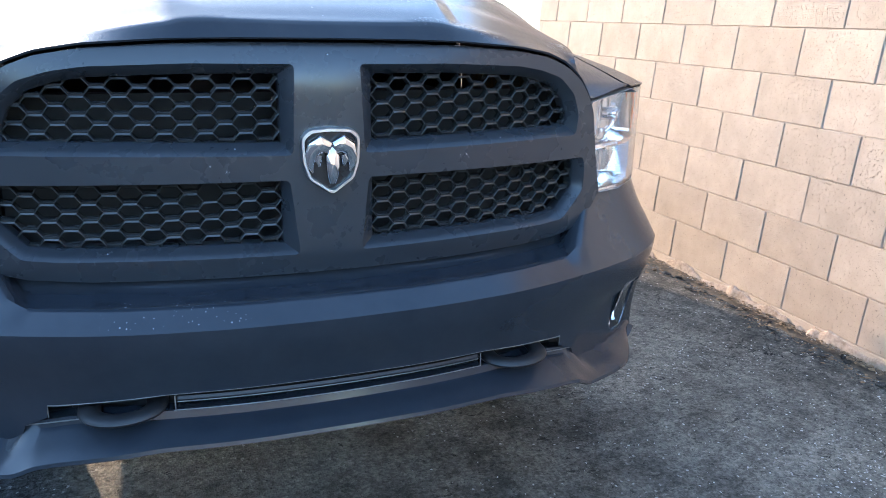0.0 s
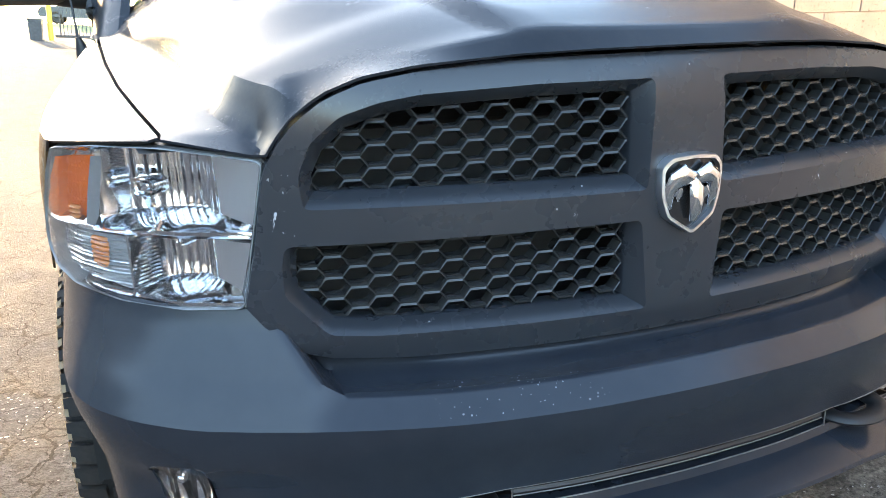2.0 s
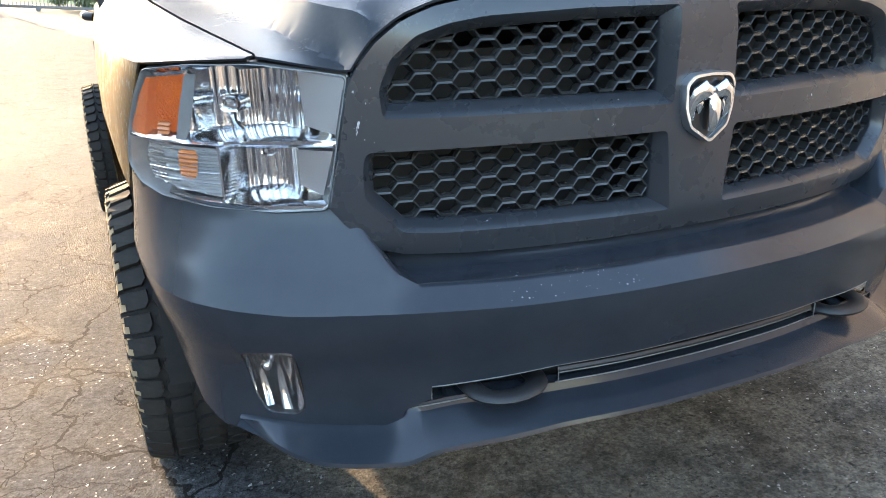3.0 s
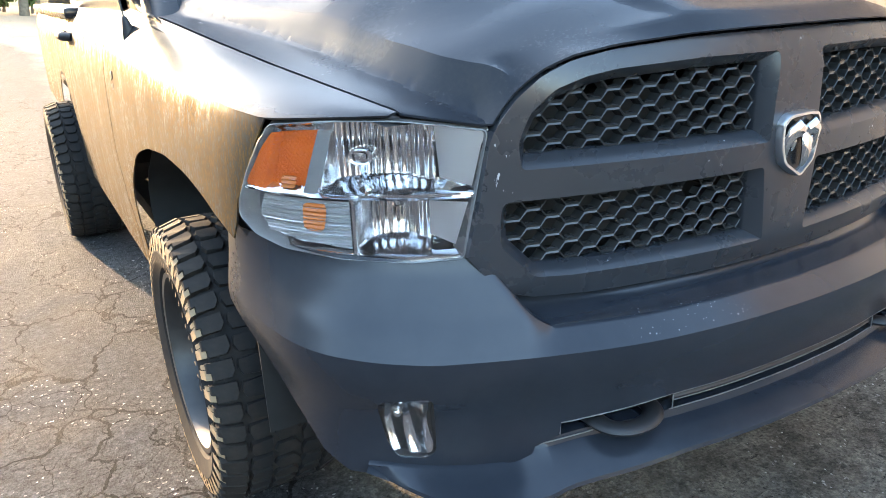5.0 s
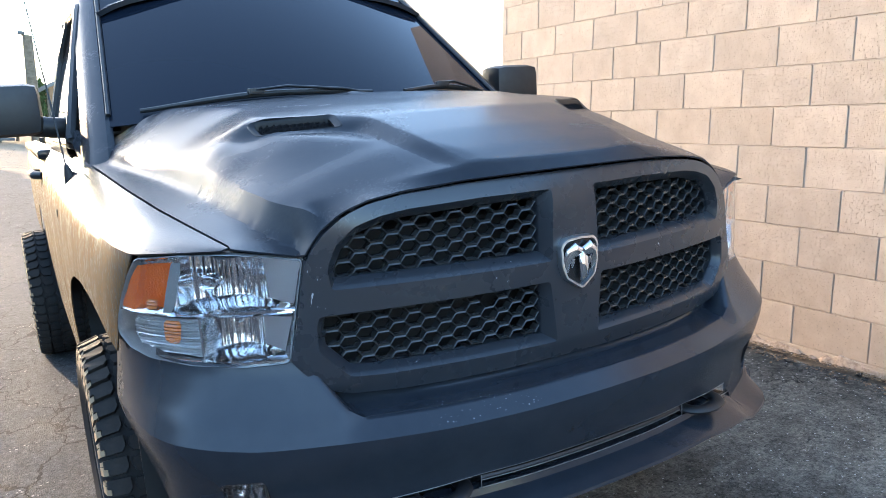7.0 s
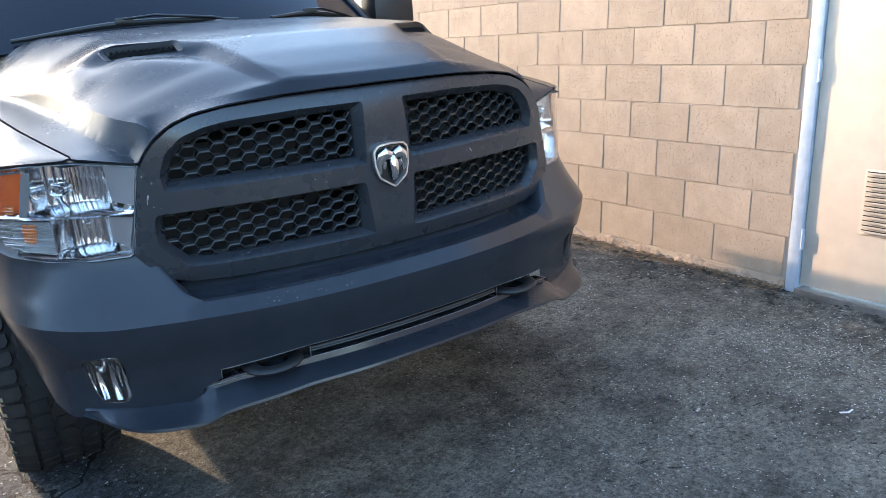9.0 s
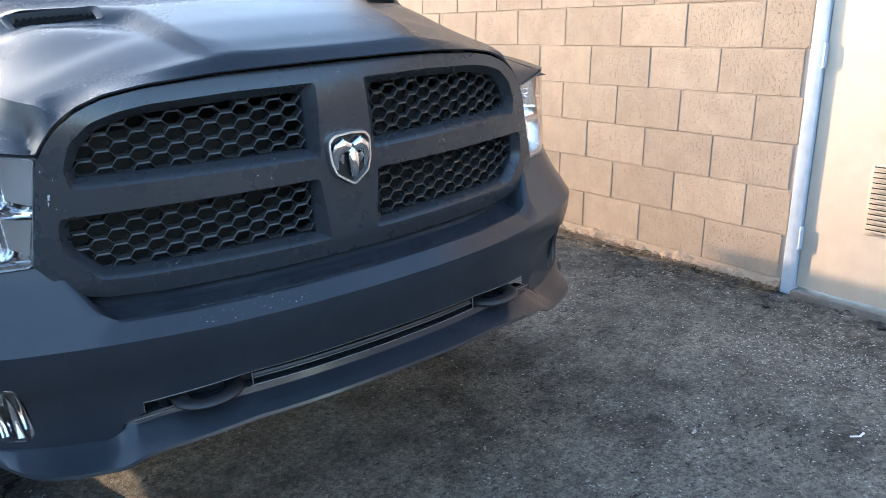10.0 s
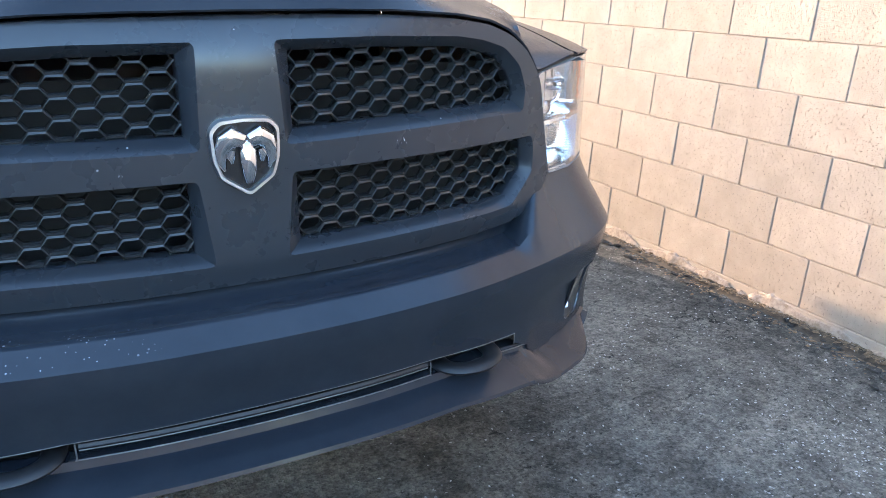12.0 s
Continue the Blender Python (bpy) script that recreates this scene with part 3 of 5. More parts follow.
for s in (1, -1):
    for fr, op in ((FRAME_U, UPPER), (FRAME_L, LOWER)):
        pairs = edge_pairs(flip(fr, s), flip(op, s))
        chamfer = bmesh.new()
        loft([[(a.x, grille_y(a.x, a.y), a.y) for a, b in pairs],
              [(a.lerp(b, .12).x, grille_y(a.x, a.y) + 0.003, a.lerp(b, .12).y) for a, b in pairs],
              [(a.lerp(b, .92).x, grille_y(b.x, b.y) + 0.024, a.lerp(b, .92).y) for a, b in pairs],
              [(b.x, grille_y(b.x, b.y) + 0.03, b.y) for a, b in pairs],
              [(b.x, grille_y(b.x, b.y) + 0.06, b.y) for a, b in pairs]], chamfer, True)
        part("opening_bevel", chamfer, GRILLE, grille)
        comb = bmesh.new()
        lo = np.array(op)
        x0, x1, z0, z1 = lo[:, 0].min() - .03, lo[:, 0].max() + .03, lo[:, 1].min() - .02, lo[:, 1].max() + .02
        c = 0
        cx = 0.080
        grown = [Vector(p) + (Vector(p) - Vector((.34, (z0 + z1) / 2))).normalized() * .02 for p in op]
        while cx < x1:
            rise_ = 0.0168
            cz = z0 - 0.01 + (c % 2) * rise_
            while cz < z1 + .02:
                broken = s < 0 and math.hypot(cx - .205, cz - .925) < .02
                if inside(np.array([(cx, cz)]), grown)[0] and not broken:
                    hex_cell(comb, s * cx, cz, (0.0242, rise_, 0.0121), (0.0226, 0.0122, 0.0122), 0.024,
                             lambda x, z, d: (x, nose_y(x) + 0.036 + d, z))
                cz += 2 * rise_
            cx += 0.0362
            c += 1
        part("honeycomb_mesh", comb, MESH_BLACK, grille, "black plastic honeycomb grille mesh")

part("radiator", box((-.60, .22, .76), (.60, .26, 1.10)), DARK, truck)
# unseen panels added to stop light leaking past the grille's outer ends
for s in (1, -1):
    part("side_shroud", box((s * .618 - .005, .20, .78), (s * .618 + .005, .26, 1.02)), DARK, truck)
part("bumper_beam", box((-.72, .14, .50), (.72, .22, .73), bevel=.01), DARK, truck)

# ---- front bumper ----
PLAN_X = [0, .2, .4, .55, .65, .755, .831, .898, .947, .971, .981, .988, .992]
PLAN_Y = [-.060, -.053, -.025, .020, .059, .106, .145, .194, .264, .345, .43, .50, .60]
_px = np.r_[-np.array(PLAN_X[:0:-1]), PLAN_X]
_py = np.r_[np.array(PLAN_Y[:0:-1]), PLAN_Y]
_ps = np.r_[0, np.cumsum(np.hypot(np.diff(_px), np.diff(_py)))]
_ps -= _ps[len(PLAN_X) - 1]
ARC = np.linspace(_ps[0], _ps[-1], 241)
_w = np.ones(13) / 13


def _even(v):
    f = np.interp(ARC, _ps, v)
    pad = np.r_[2 * f[0] - f[6:0:-1], f, 2 * f[-1] - f[-2:-8:-1]]
    return np.convolve(pad, _w, "valid")


ARC_X, ARC_Y = _even(_px), _even(_py)
S_END = float(ARC[-1])


def arc_at(x):
    """How far along the bumper's plan the place at x lies."""
    return float(np.interp(x, ARC_X, ARC))


def plan(s, inset):
    """A place of the bumper's plan, moved inwards by inset."""
    x, y = np.interp(s, ARC, ARC_X), np.interp(s, ARC, ARC_Y)
    dx = np.interp(s + .01, ARC, ARC_X) - np.interp(s - .01, ARC, ARC_X)
    dy = np.interp(s + .01, ARC, ARC_Y) - np.interp(s - .01, ARC, ARC_Y)
    k = math.hypot(dx, dy)
    return x - dy / k * inset, y + dx / k * inset


MID_ROWS = [(.128, .756), (.112, .736), (.078, .727), (.043, .724), (.0287, .7133), (.0143, .7027), (0, .692)]
END_ROWS = [(.088, .853), (.078, .828), (.062, .797), (.040, .757), (.020, .7245), (.010, .708), (0, .692)]
rise = table([0, .8, .95, S_END], [0, 0, .012, .03])


def bumper_row(k, s):
    c = step_up(0.575, 0.648, abs(s) - max(0, 3 - k) * 0.024)
    at = [[np.interp(k, range(7), [r[j] for r in rows]) for j in (0, 1)] for rows in (MID_ROWS, END_ROWS)]
    inset = at[0][0] * (1 - c) + at[1][0] * c
    z = at[0][1] * (1 - c) + at[1][1] * c + rise(abs(s)) * (0.6 + 0.4 * step_up(2, 4, k))
    inset *= 1 - 0.8 * step_up(.95, S_END, abs(s))
    x, y = plan(s, inset)
    return (x, y, z)


FOG = [(.780, .619), (.862, .614), (.872, .597), (.864, .52), (.846, .478), (.792, .474), (.777, .490)]


def face_place(s, z):
    drop = 0.692 + rise(abs(s)) - z
    inset = 0.033 * step_up(0, 0.16, drop) + 0.010 * step_up(0.10, 0.23, drop) * step_up(.6, .7, abs(s))
    inset += .008 * step_up(.606, .594, z) * step_up(.60, .78, abs(s)) * step_up(1.02, .92, abs(s))  # the scoop round the fog lamp
    x, y = plan(s, inset)
    return (x, y, z)


def slot_top(x):
    """The height of the lower edge of the bumper face over the slot and the hooks."""
    return float(np.interp(abs(x), (0, .34, .55), (.556, .5535, .536)))


ss = np.linspace(-S_END, S_END, 481)
cover = loft([[bumper_row(k / 3, s) for s in ss] for k in range(19)])
cover.verts.ensure_lookup_table()
for e in cover.edges:
    i, j = sorted(v.index for v in e.verts)
    if i // len(ss) == j // len(ss) == 9 and abs(ss[i % len(ss)]) < .60:
        e.smooth = False  # the edge of the shelf under the grille
low_half = [(0, slot_top(0)), (arc_at(.34), slot_top(.34)), (arc_at(.560), slot_top(.56)), (arc_at(.563), .510), (arc_at(.607), .490), (arc_at(.616), .462), (arc_at(.64), .450), (arc_at(.78), .452), (arc_at(.855), .458), (arc_at(.885), .440), (arc_at(.925), .440), (arc_at(.958), .468), (arc_at(.974), .525), (S_END - .10, .61), (S_END, .70)]
up = [(s, .692 + rise(abs(s))) for s in ss]
lower = up + [(x, z) for x, z in reversed(low_half)][:-1] + [(-x, z) for x, z in low_half]
fogs = [rounded([(sg * arc_at(x), z) for x, z in FOG], .014) for sg in (1, -1)]
sheet(lower, fogs, 0.024, face_place, bm=cover)
bmesh.ops.remove_doubles(cover, verts=cover.verts, dist=.0004)
for e in cover.edges:
    if all(abs(v.co.z - .692 - rise(abs(arc_at(v.co.x)))) < .0012 for v in e.verts):
        e.smooth = False  # the crisp edge between the chamfer and the face
bumper = part("front_bumper", cover, BUMPER, truck, "matte black front bumper with stone chips", thick=0.003)

_lx = [0, .347, .443, .52, .564, .603, .685, .743, .80, .847, .885, .92]
lip_bottom = table([arc_at(x) for x in _lx], [.468, .465, .453, .444, .436, .416, .415, .420, .424, .431, .447, .46])
lip_seam = table([arc_at(x) for x in _lx[:4] + [.605, .637, .715, .78, .845, .885, .92, .95]], [.511, .511, .510, .508, .492, .456, .451, .455, .463, .466, .464, .46])
LIP_END = arc_at(.895)


def lip_rows(s):
    """A section of the air dam: an upright foot under the slot, then a face that flares out to a thin edge."""
    a = abs(s)
    zb, top = lip_bottom(a), lip_seam(a)
    foot = .012 * (1 - step_up(arc_at(.57), arc_at(.64), a)) + .003
    out = .034 - .080 * step_up(arc_at(.72), LIP_END, a)
    back = .042 + .004 * step_up(.60, .70, a)
    rows = [(back + .03, top + .001), (back, top), (back - .004, top - foot), (back * .45 - out * .55, (top - foot) * .40 + (zb + .014) * .60), (-out, zb + .010), (-out - .002, zb + .004), (-out + .006, zb - .001), (.03, zb + .003), (.08, zb + .02)]
    return [(*plan(s, i), z) for i, z in rows]


part("air_dam", loft([list(r) for r in zip(*[lip_rows(s) for s in np.linspace(-LIP_END, LIP_END, 201)])]), BUMPER, bumper, "matte black lower air dam", thick=0.003)

# recess behind the slot, and its worn edges
gap = bmesh.new()
sx = np.linspace(-arc_at(.60), arc_at(.60), 61)
loft([[(*plan(s, .10), .46) for s in sx], [(*plan(s, .10), .60) for s in sx]], gap)
part("slot_backing", gap, DARK, bumper, thick=.004)
def trim(points, r, mat=TRIM_LINE):
    part("trim_strip", tube(points, r, sides=6), mat, bumper, "worn satin trim strip" if mat is TRIM_LINE else "black slot bar")


def across(x0, x1, inset, height, n=31):
    return [(*plan(arc_at(x), inset), height(x)) for x in np.linspace(x0, x1, n)]


trim(across(-.56, .56, .031, lambda x: slot_top(x) - .001, 61), .0012)
trim(across(-.322, .322, .046, lambda x: .536, 41), .0065, PLASTIC)
trim(across(-.322, .322, .040, lambda x: .5315, 41), .0012)
trim(across(-.33, .33, .040, lambda x: .5135, 41), .0012)
for sg in (1, -1):
    trim(across(sg * .415, sg * .607, .036, lambda x: .5125 - .14 * max(0.0, abs(x) - .45), 13), .0013)
    trim([(*plan(sg * arc_at(.561), .033), z) for z in (.509, .522, .536)], .0012)
    trim([(*plan(sg * arc_at(.326), .036), z) for z in (.515, .530, .546)], .0013)
    pocket = bmesh.new()
    loft([[face_place(p.x, p.y) for p in fogs[0 if sg == 1 else 1]],
          [tuple(Vector(face_place(p.x, p.y)) + Vector((0, .055, 0))) for p in fogs[0 if sg == 1 else 1]]], pocket, True)
    fog = thing("fog_lamp")
    fog.parent = truck
    tagged(fog, "clear fog lamp with faceted chrome reflector")
    part("pocket", pocket, PLASTIC, fog)
    loop = fogs[0 if sg == 1 else 1]
    c = sum(loop, Vector((0, 0))) / len(loop)

    def bowl(u, v, c=c, sg=sg):
        p = Vector(face_place(u, v))
        d = math.hypot((u - c.x) / .05, (v - c.y) / .065)
        rib = 0.0045 * math.cos((u - c.x) * 2 * math.pi / .034 + 6 * (v - c.y)) * min(1, d * 1.6)
        return p + Vector((0, .012 + .040 * max(0.0, 1 - d * d * .55) + rib, 0))

    part("reflector", sheet([c + (p - c) * 1.02 for p in loop], [], .006, bowl), REFLECTOR, fog)
    part("lens", sheet(loop, [], .02, lambda u, v: Vector(face_place(u, v)) + Vector((0, .004, 0))), LENS, fog, thick=.003).visible_shadow = False
    b = Vector(face_place(c.x, c.y + .025)) + Vector((0, .034, 0))
    part("bulb_cap", ball(b, (.011, .014, .011)), CHROME, fog)
    # tow hook: a flat forged loop that sticks out of its opening
    loop3 = []
    for k in range(17):
        a = math.pi * k / 16
        loop3.append((sg * (.415 - .062 * math.cos(a)), .052 - .062 * math.sin(a) ** .6, .522 - .006 * math.sin(a)))
    hook = thing("tow_hook", "black forged tow hook")
    hook.parent = truck
    part("loop", tube([(sg * .358, .12, .522)] + loop3 + [(sg * .478, .12, .522)], .021, sides=12, flat=.5), PLASTIC, hook)
    part("bracket", box((sg * .438 - .075, .09, .500), (sg * .438 + .075, .13, .548), bevel=.006), PLASTIC, hook)

# ---- headlights ----
LAMP_X = [.637, .70, .772, .84, .895, .935, .962, .978, .984]
LAMP_Y = [.148, .168, .203, .262, .322, .384, .44, .49, .53]
_ls = np.r_[0, np.cumsum(np.hypot(np.diff(LAMP_X), np.diff(LAMP_Y)))]


def lamp_plan(s, inset, sg):
    x, y = np.interp(s, _ls, LAMP_X), np.interp(s, _ls, LAMP_Y)
    dx = np.interp(s + .02, _ls, LAMP_X) - np.interp(s - .02, _ls, LAMP_X)
    dy = np.interp(s + .02, _ls, LAMP_Y) - np.interp(s - .02, _ls, LAMP_Y)
    k = math.hypot(dx, dy) or 1
    return sg * (x - dy / k * inset), y + dx / k * inset


def ls_at(x):
    return float(np.interp(x, LAMP_X, _ls))


LAMP = [(0.002, 1.076), (ls_at(.772), 1.098), (ls_at(.87), 1.098), (ls_at(.936), 1.088), (ls_at(.951), 1.05), (ls_at(.968), .985), (ls_at(.977), .935), (ls_at(.978), .905), (ls_at(.963), .878), (ls_at(.93), .862), (ls_at(.86), .853), (ls_at(.76), .851), (ls_at(.683), .853)]


def lamp_depth(u, z):
    """How deep the reflectors lie behind the lens: two bowls, plain inner panels, shelves and a ridge between."""
    top = float(np.interp(u, (0, .146, .28, .39), (1.076, 1.098, 1.097, 1.088)))
    if z > .964:
        d = .012 + .040 * step_up(0, .10, u) + .30 * (top - z) * step_up(0, .05, u)
        if u > .09:
            q = (u - .198) / .112
            d = .050 + .070 * max(0.0, 1 - q * q) ** .8
            d += .0024 * math.cos(u * 2 * math.pi / .0155) * step_up(.97, .85, abs(q))
        if u > .30:
            d = .05 - .03 * step_up(.30, .312, u)
        front = .006 + .006 * math.sin(u * 9)
        d = front + (d - front) * step_up(.966 + .006 * math.sin(u * 13), .983, z)
        return front + (d - front) * step_up(top - .003, top - .010, z)
    d = .012 + .034 * step_up(0, .11, u) + .30 * (.958 - z) * step_up(0, .05, u)
    if u > .10:
        q = (u - .170) / .078
        d = .044 + .056 * max(0.0, 1 - q * q) ** .8 + .0020 * math.cos(u * 2 * math.pi / .0135) * step_up(.95, .8, abs(q))
    if u > .238:
        d = .008 + .034 * step_up(.246, .252, u)
    d = .007 + (d - .007) * step_up(.861, .875, z)
    return .007 + (d - .007) * step_up(.961, .953, z)


def pill(u, z, w, h, n=18):
    """A rounded upright outline."""
    out = []
    for k in range(n):
        a = 2 * math.pi * k / n
        out.append((u + w * abs(math.cos(a)) ** .7 * (1 if math.cos(a) > 0 else -1), z + h * abs(math.sin(a)) ** .7 * (1 if math.sin(a) > 0 else -1)))
    return out


for sg in (1, -1):
    lamp = thing("headlight", "")
    lamp.parent = truck
    tagged(lamp, "clear headlight with chrome reflectors and amber turn signal")
    out = rounded(LAMP, .012, 3)
    cc = Vector((_ls[-1] * .45, .97))

    def scaled(k, out=out, cc=cc):
        return [cc + (p - cc) * k for p in out]

    inner = scaled(.992)
    rim = bmesh.new()
    loft([[(*lamp_plan(p.x, d, sg), p.y) for p in scaled(k)] for k, d in ((1.0, .004), (.996, -.002), (.988, -.003), (.982, .001), (.976, .05))], rim, True)
    part("rim", rim, SATIN, lamp, "clear plastic lens edge")
    seal = bmesh.new()
    loft([[(*lamp_plan(p.x, d, sg), p.y) for p in scaled(k)] for k, d in ((.998, .006), (1.018, .007), (1.04, .016))], seal, True)
    part("seal", seal, PLASTIC, lamp, "black rubber seal")
    lens = part("lens", sheet(out, [], .03, lambda u, v: (*lamp_plan(u, .001, sg), v)), LENS, lamp, thick=.003)
    lens.visible_shadow = False
    part("reflector_shell", sheet(inner, [], .0034, lambda u, v: (*lamp_plan(u, lamp_depth(u, v), sg), v)), REFLECTOR, lamp)
    for pn in ([(.019, .976), (.085, .992), (.092, 1.089), (.001, 1.075)], [(.041, .866), (.104, .888), (.104, .950), (.025, .950)]):
        part("inner_panel", sheet(pn, [], .012, lambda u, v: (*lamp_plan(u, .005 + .40 * u, sg), v)), PANEL, lamp, "satin chrome panel")
    for (u, z), w, h, d in (((.236, 1.028), .027, .016, .050), ((.172, .948), .010, .010, .050)):
        shield_ = bmesh.new()
        loft([[(*lamp_plan(a, dd, sg), b) for a, b in pill(u, z, w * k, h * k)] for k, dd in ((.9, d + .03), (1.0, d), (.9, d - .006), (.70, d - .004), (.62, d + .004), (.50, d + .004), (.42, d - .004), (.02, d - .005))], shield_, True)
        part("bulb_shield", shield_, CHROME, lamp)
    part("shield_stem", tube([(*lamp_plan(.236, .052, sg), 1.014), (*lamp_plan(.236, .056, sg), .998), (*lamp_plan(.234, .070, sg), .982)], [.007, .005, .006], sides=8), CHROME, lamp)
    am = [(.300, 1.079), (.392, 1.072), (.418, 1.048), (.446, 1.012), (.474, .976), (.468, .963), (.344, .961)]
    part("amber_marker", sheet(am, [], .0035, lambda u, v: (*lamp_plan(u, .006 + .012 * step_up(.405 + .45 * (1.02 - v), .398 + .45 * (1.02 - v), u) + .0016 * math.sin(v * 2 * math.pi / .011) * math.sin(u * 2 * math.pi / .011), sg), v)), AMBER, lamp, "amber side marker reflector")
    part("amber_block", sheet(rounded([(.350, .998), (.384, .996), (.390, .974), (.358, .974)], .004), [], .003, lambda u, v: (*lamp_plan(u, .011 + .0016 * math.sin(v * 2 * math.pi / .008), sg), v)), AMBER_DEEP, lamp, "deep amber reflector block")
    gp = [(.272, 1.080), (.297, 1.079), (.341, .962), (.318, .962), (.300, .985)]
    part("outer_panel", sheet(gp, [], .010, lambda u, v: (*lamp_plan(u, .010, sg), v)), SATIN, lamp, "satin grey panel beside the amber marker")
    tu = [(.254, .953), (.445, .954), (.462, .915), (.44, .886), (.36, .874), (.254, .868)]
    part("turn_signal", sheet(tu, [], .0018, lambda u, v: (*lamp_plan(u, .020 + .0020 * math.sin(v * 2 * math.pi / .0058), sg), v)), RIBBED, lamp, "ribbed clear turn signal")
    part("amber_bulb", sheet(rounded([(.296, .948), (.350, .948), (.352, .896), (.306, .896)], .014), [], .0024, lambda u, v: (*lamp_plan(u, .0180 + .0016 * math.sin(v * 2 * math.pi / .0080), sg), v)), AMBER_DEEP, lamp, "amber bulb behind the ribs")

# ---- emblem: a plain shield with chrome shapes ----
SHIELD = [(0, 1.053), (.043, 1.049), (.058, 1.033), (.056, .985), (.045, .952), (0, .922)]
shield = [(-x, z) for x, z in reversed(SHIELD[1:-1])] + SHIELD[:1] + SHIELD[1:]
emblem = thing("emblem", "")
emblem.parent = truck
tagged(emblem, "chrome-edged black shield emblem")
o, i = rounded(shield, .008, 3), None
c = Vector((0, .990))
i = [c + (p - c) * .86 for p in o]


def ey(x):
    return nose_y(x) - 0.014 + 2.2 * x * x


ring = bmesh.new()
mid1, mid2 = [c + (p - c) * .97 for p in o], [c + (p - c) * .89 for p in o]
loft([[(p.x, ey(p.x) + .022, p.y) for p in o], [(p.x, ey(p.x) + .002, p.y) for p in o], [(p.x, ey(p.x) - .004, p.y) for p in mid1], [(p.x, ey(p.x) - .004, p.y) for p in mid2], [(p.x, ey(p.x) + .006, p.y) for p in i]], ring, True)
part("shield_edge", ring, PANEL, emblem)
part("shield_field", sheet(i, [], .02, lambda x, z: (x, ey(x) + .005, z)), EMBLEM_BLACK, emblem)
for sg in (1, -1):
    part("lobe", tube([(sg * .004, ey(0) + .002, 1.004), (sg * .010, ey(.01) - .004, 1.016), (sg * .021, ey(.02) - .006, 1.021), (sg * .033, ey(.03) - .004, 1.014), (sg * .040, ey(.04) - .001, .998), (sg * .041, ey(.04) + .001, .981), (sg * .036, ey(.035) + .003, .966)], [.006, .014, .018, .016, .0115, .008, .002], sides=14, flat=.62, up=(0, 1, 0)), CHROME, emblem)
    part("side_bar", tube([(sg * .023, ey(.02) - .001, 1.000), (sg * .026, ey(.025) - .001, .990), (sg * .024, ey(.02) + .002, .978)], [.006, .007, .002], sides=10, flat=.6, up=(0, 1, 0)), CHROME, emblem)
part("middle_wedge", tube([(0, ey(0) - .001, 1.014), (0, ey(0) - .008, 1.000), (0, ey(0) - .010, .980), (0, ey(0) - .008, .960), (0, ey(0) - .003, .946)], [.006, .013, .0125, .010, .006], sides=12, flat=.6, up=(0, 1, 0)), CHROME, emblem)

# ---- fenders, doors, bed ----
ARCH = (1.05, .41, .52)
REAR = (3.86, .41, .50)
edge_x = table([.20, .262, .322, .384, .5, .7, 1.0, 1.3, 1.7], [.772, .842, .897, .940, .962, .977, .990, .998, 1.0])
edge_z = table([.20, .262, .322, .384, .5, .7, 1.0, 1.3, 1.7], [1.106, 1.103, 1.100, 1.096, 1.101, 1.113, 1.128, 1.138, 1.146])
OVER = .13  # the way over the shoulder, from its line to the seam


def side_place(y, v, sg):
    """The body side: v is the height up to the shoulder line, and then the way over it to the seam."""
    gx, gz = seam_x(min(y, 1.7)), seam_z(min(y, 1.7))
    x1, z1 = edge_x(y), edge_z(y)
    if v <= z1:
        d = max(0.0, .86 - v)
        return (sg * (x1 + max(0.0, side_x(y) - x1 + .004) * (1 - math.exp(-(z1 - v) / .07)) - .10 * d * d), y, v)
    a = min(1.0, (v - z1) / OVER)
    return (sg * (x1 + (gx - x1) * a), y, z1 + (gz - z1) * a + .010 * math.sin(math.pi * a) * min(1.0, (y - .2) * 4))


def arch_points(c, z0, z1, n=26):
    """Along a wheel arch from its front foot at height z0 to its rear foot at z1."""
    a0, a1 = math.pi - math.asin((z0 - c[1]) / c[2]), math.asin((z1 - c[1]) / c[2])
    return [(c[0] + c[2] * math.cos(a), c[1] + c[2] * math.sin(a)) for a in np.linspace(a0, a1, n)]


def top_line(y0, y1, n=60):
    return [(y, edge_z(y) + OVER) for y in np.linspace(y0, y1, n)]


LAMP_SIDE = [(.422, 1.05), (.459, .985), (.496, .935), (.508, .89), (.53, .85)]
FRONT_ARCH = [(.552, .860), (.61, .878), (.68, .904), (.80, .930), (.99, .940), (1.21, .919), (1.36, .886), (1.465, .850), (1.60, .762), (1.665, .69), (1.672, .62), (1.64, .54), (1.60, .46)]
DOOR_EDGE = [(1.905, 1.20), (1.915, .80), (1.85, .66), (1.78, .59), (1.74, .50), (1.73, .44)]
fender_out = top_line(.215, 1.893) + [(y - .006, z) for y, z in DOOR_EDGE] + [(1.62, .43)] + list(reversed(rounded(FRONT_ARCH + [(1.60, .43), (.552, .43)], .05)[4:-9])) + list(reversed(LAMP_SIDE)) + [(y, edge_z(y)) for y in np.linspace(.390, .215, 16)]
door_out = top_line(1.905, 3.30, 30) + [(3.30, .43)] + list(reversed([(y + .006, z) for y, z in DOOR_EDGE]))
cab_out = top_line(3.308, 3.40, 4) + [(3.40, .47), (3.308, .47)]
bed_out = [(y, edge_z(y) + OVER) for y in np.linspace(3.41, 5.62, 20)] + [(5.66, 1.0), (5.66, .62)] + list(reversed(arch_points(REAR, .50, .62))) + [(3.41, .47)]
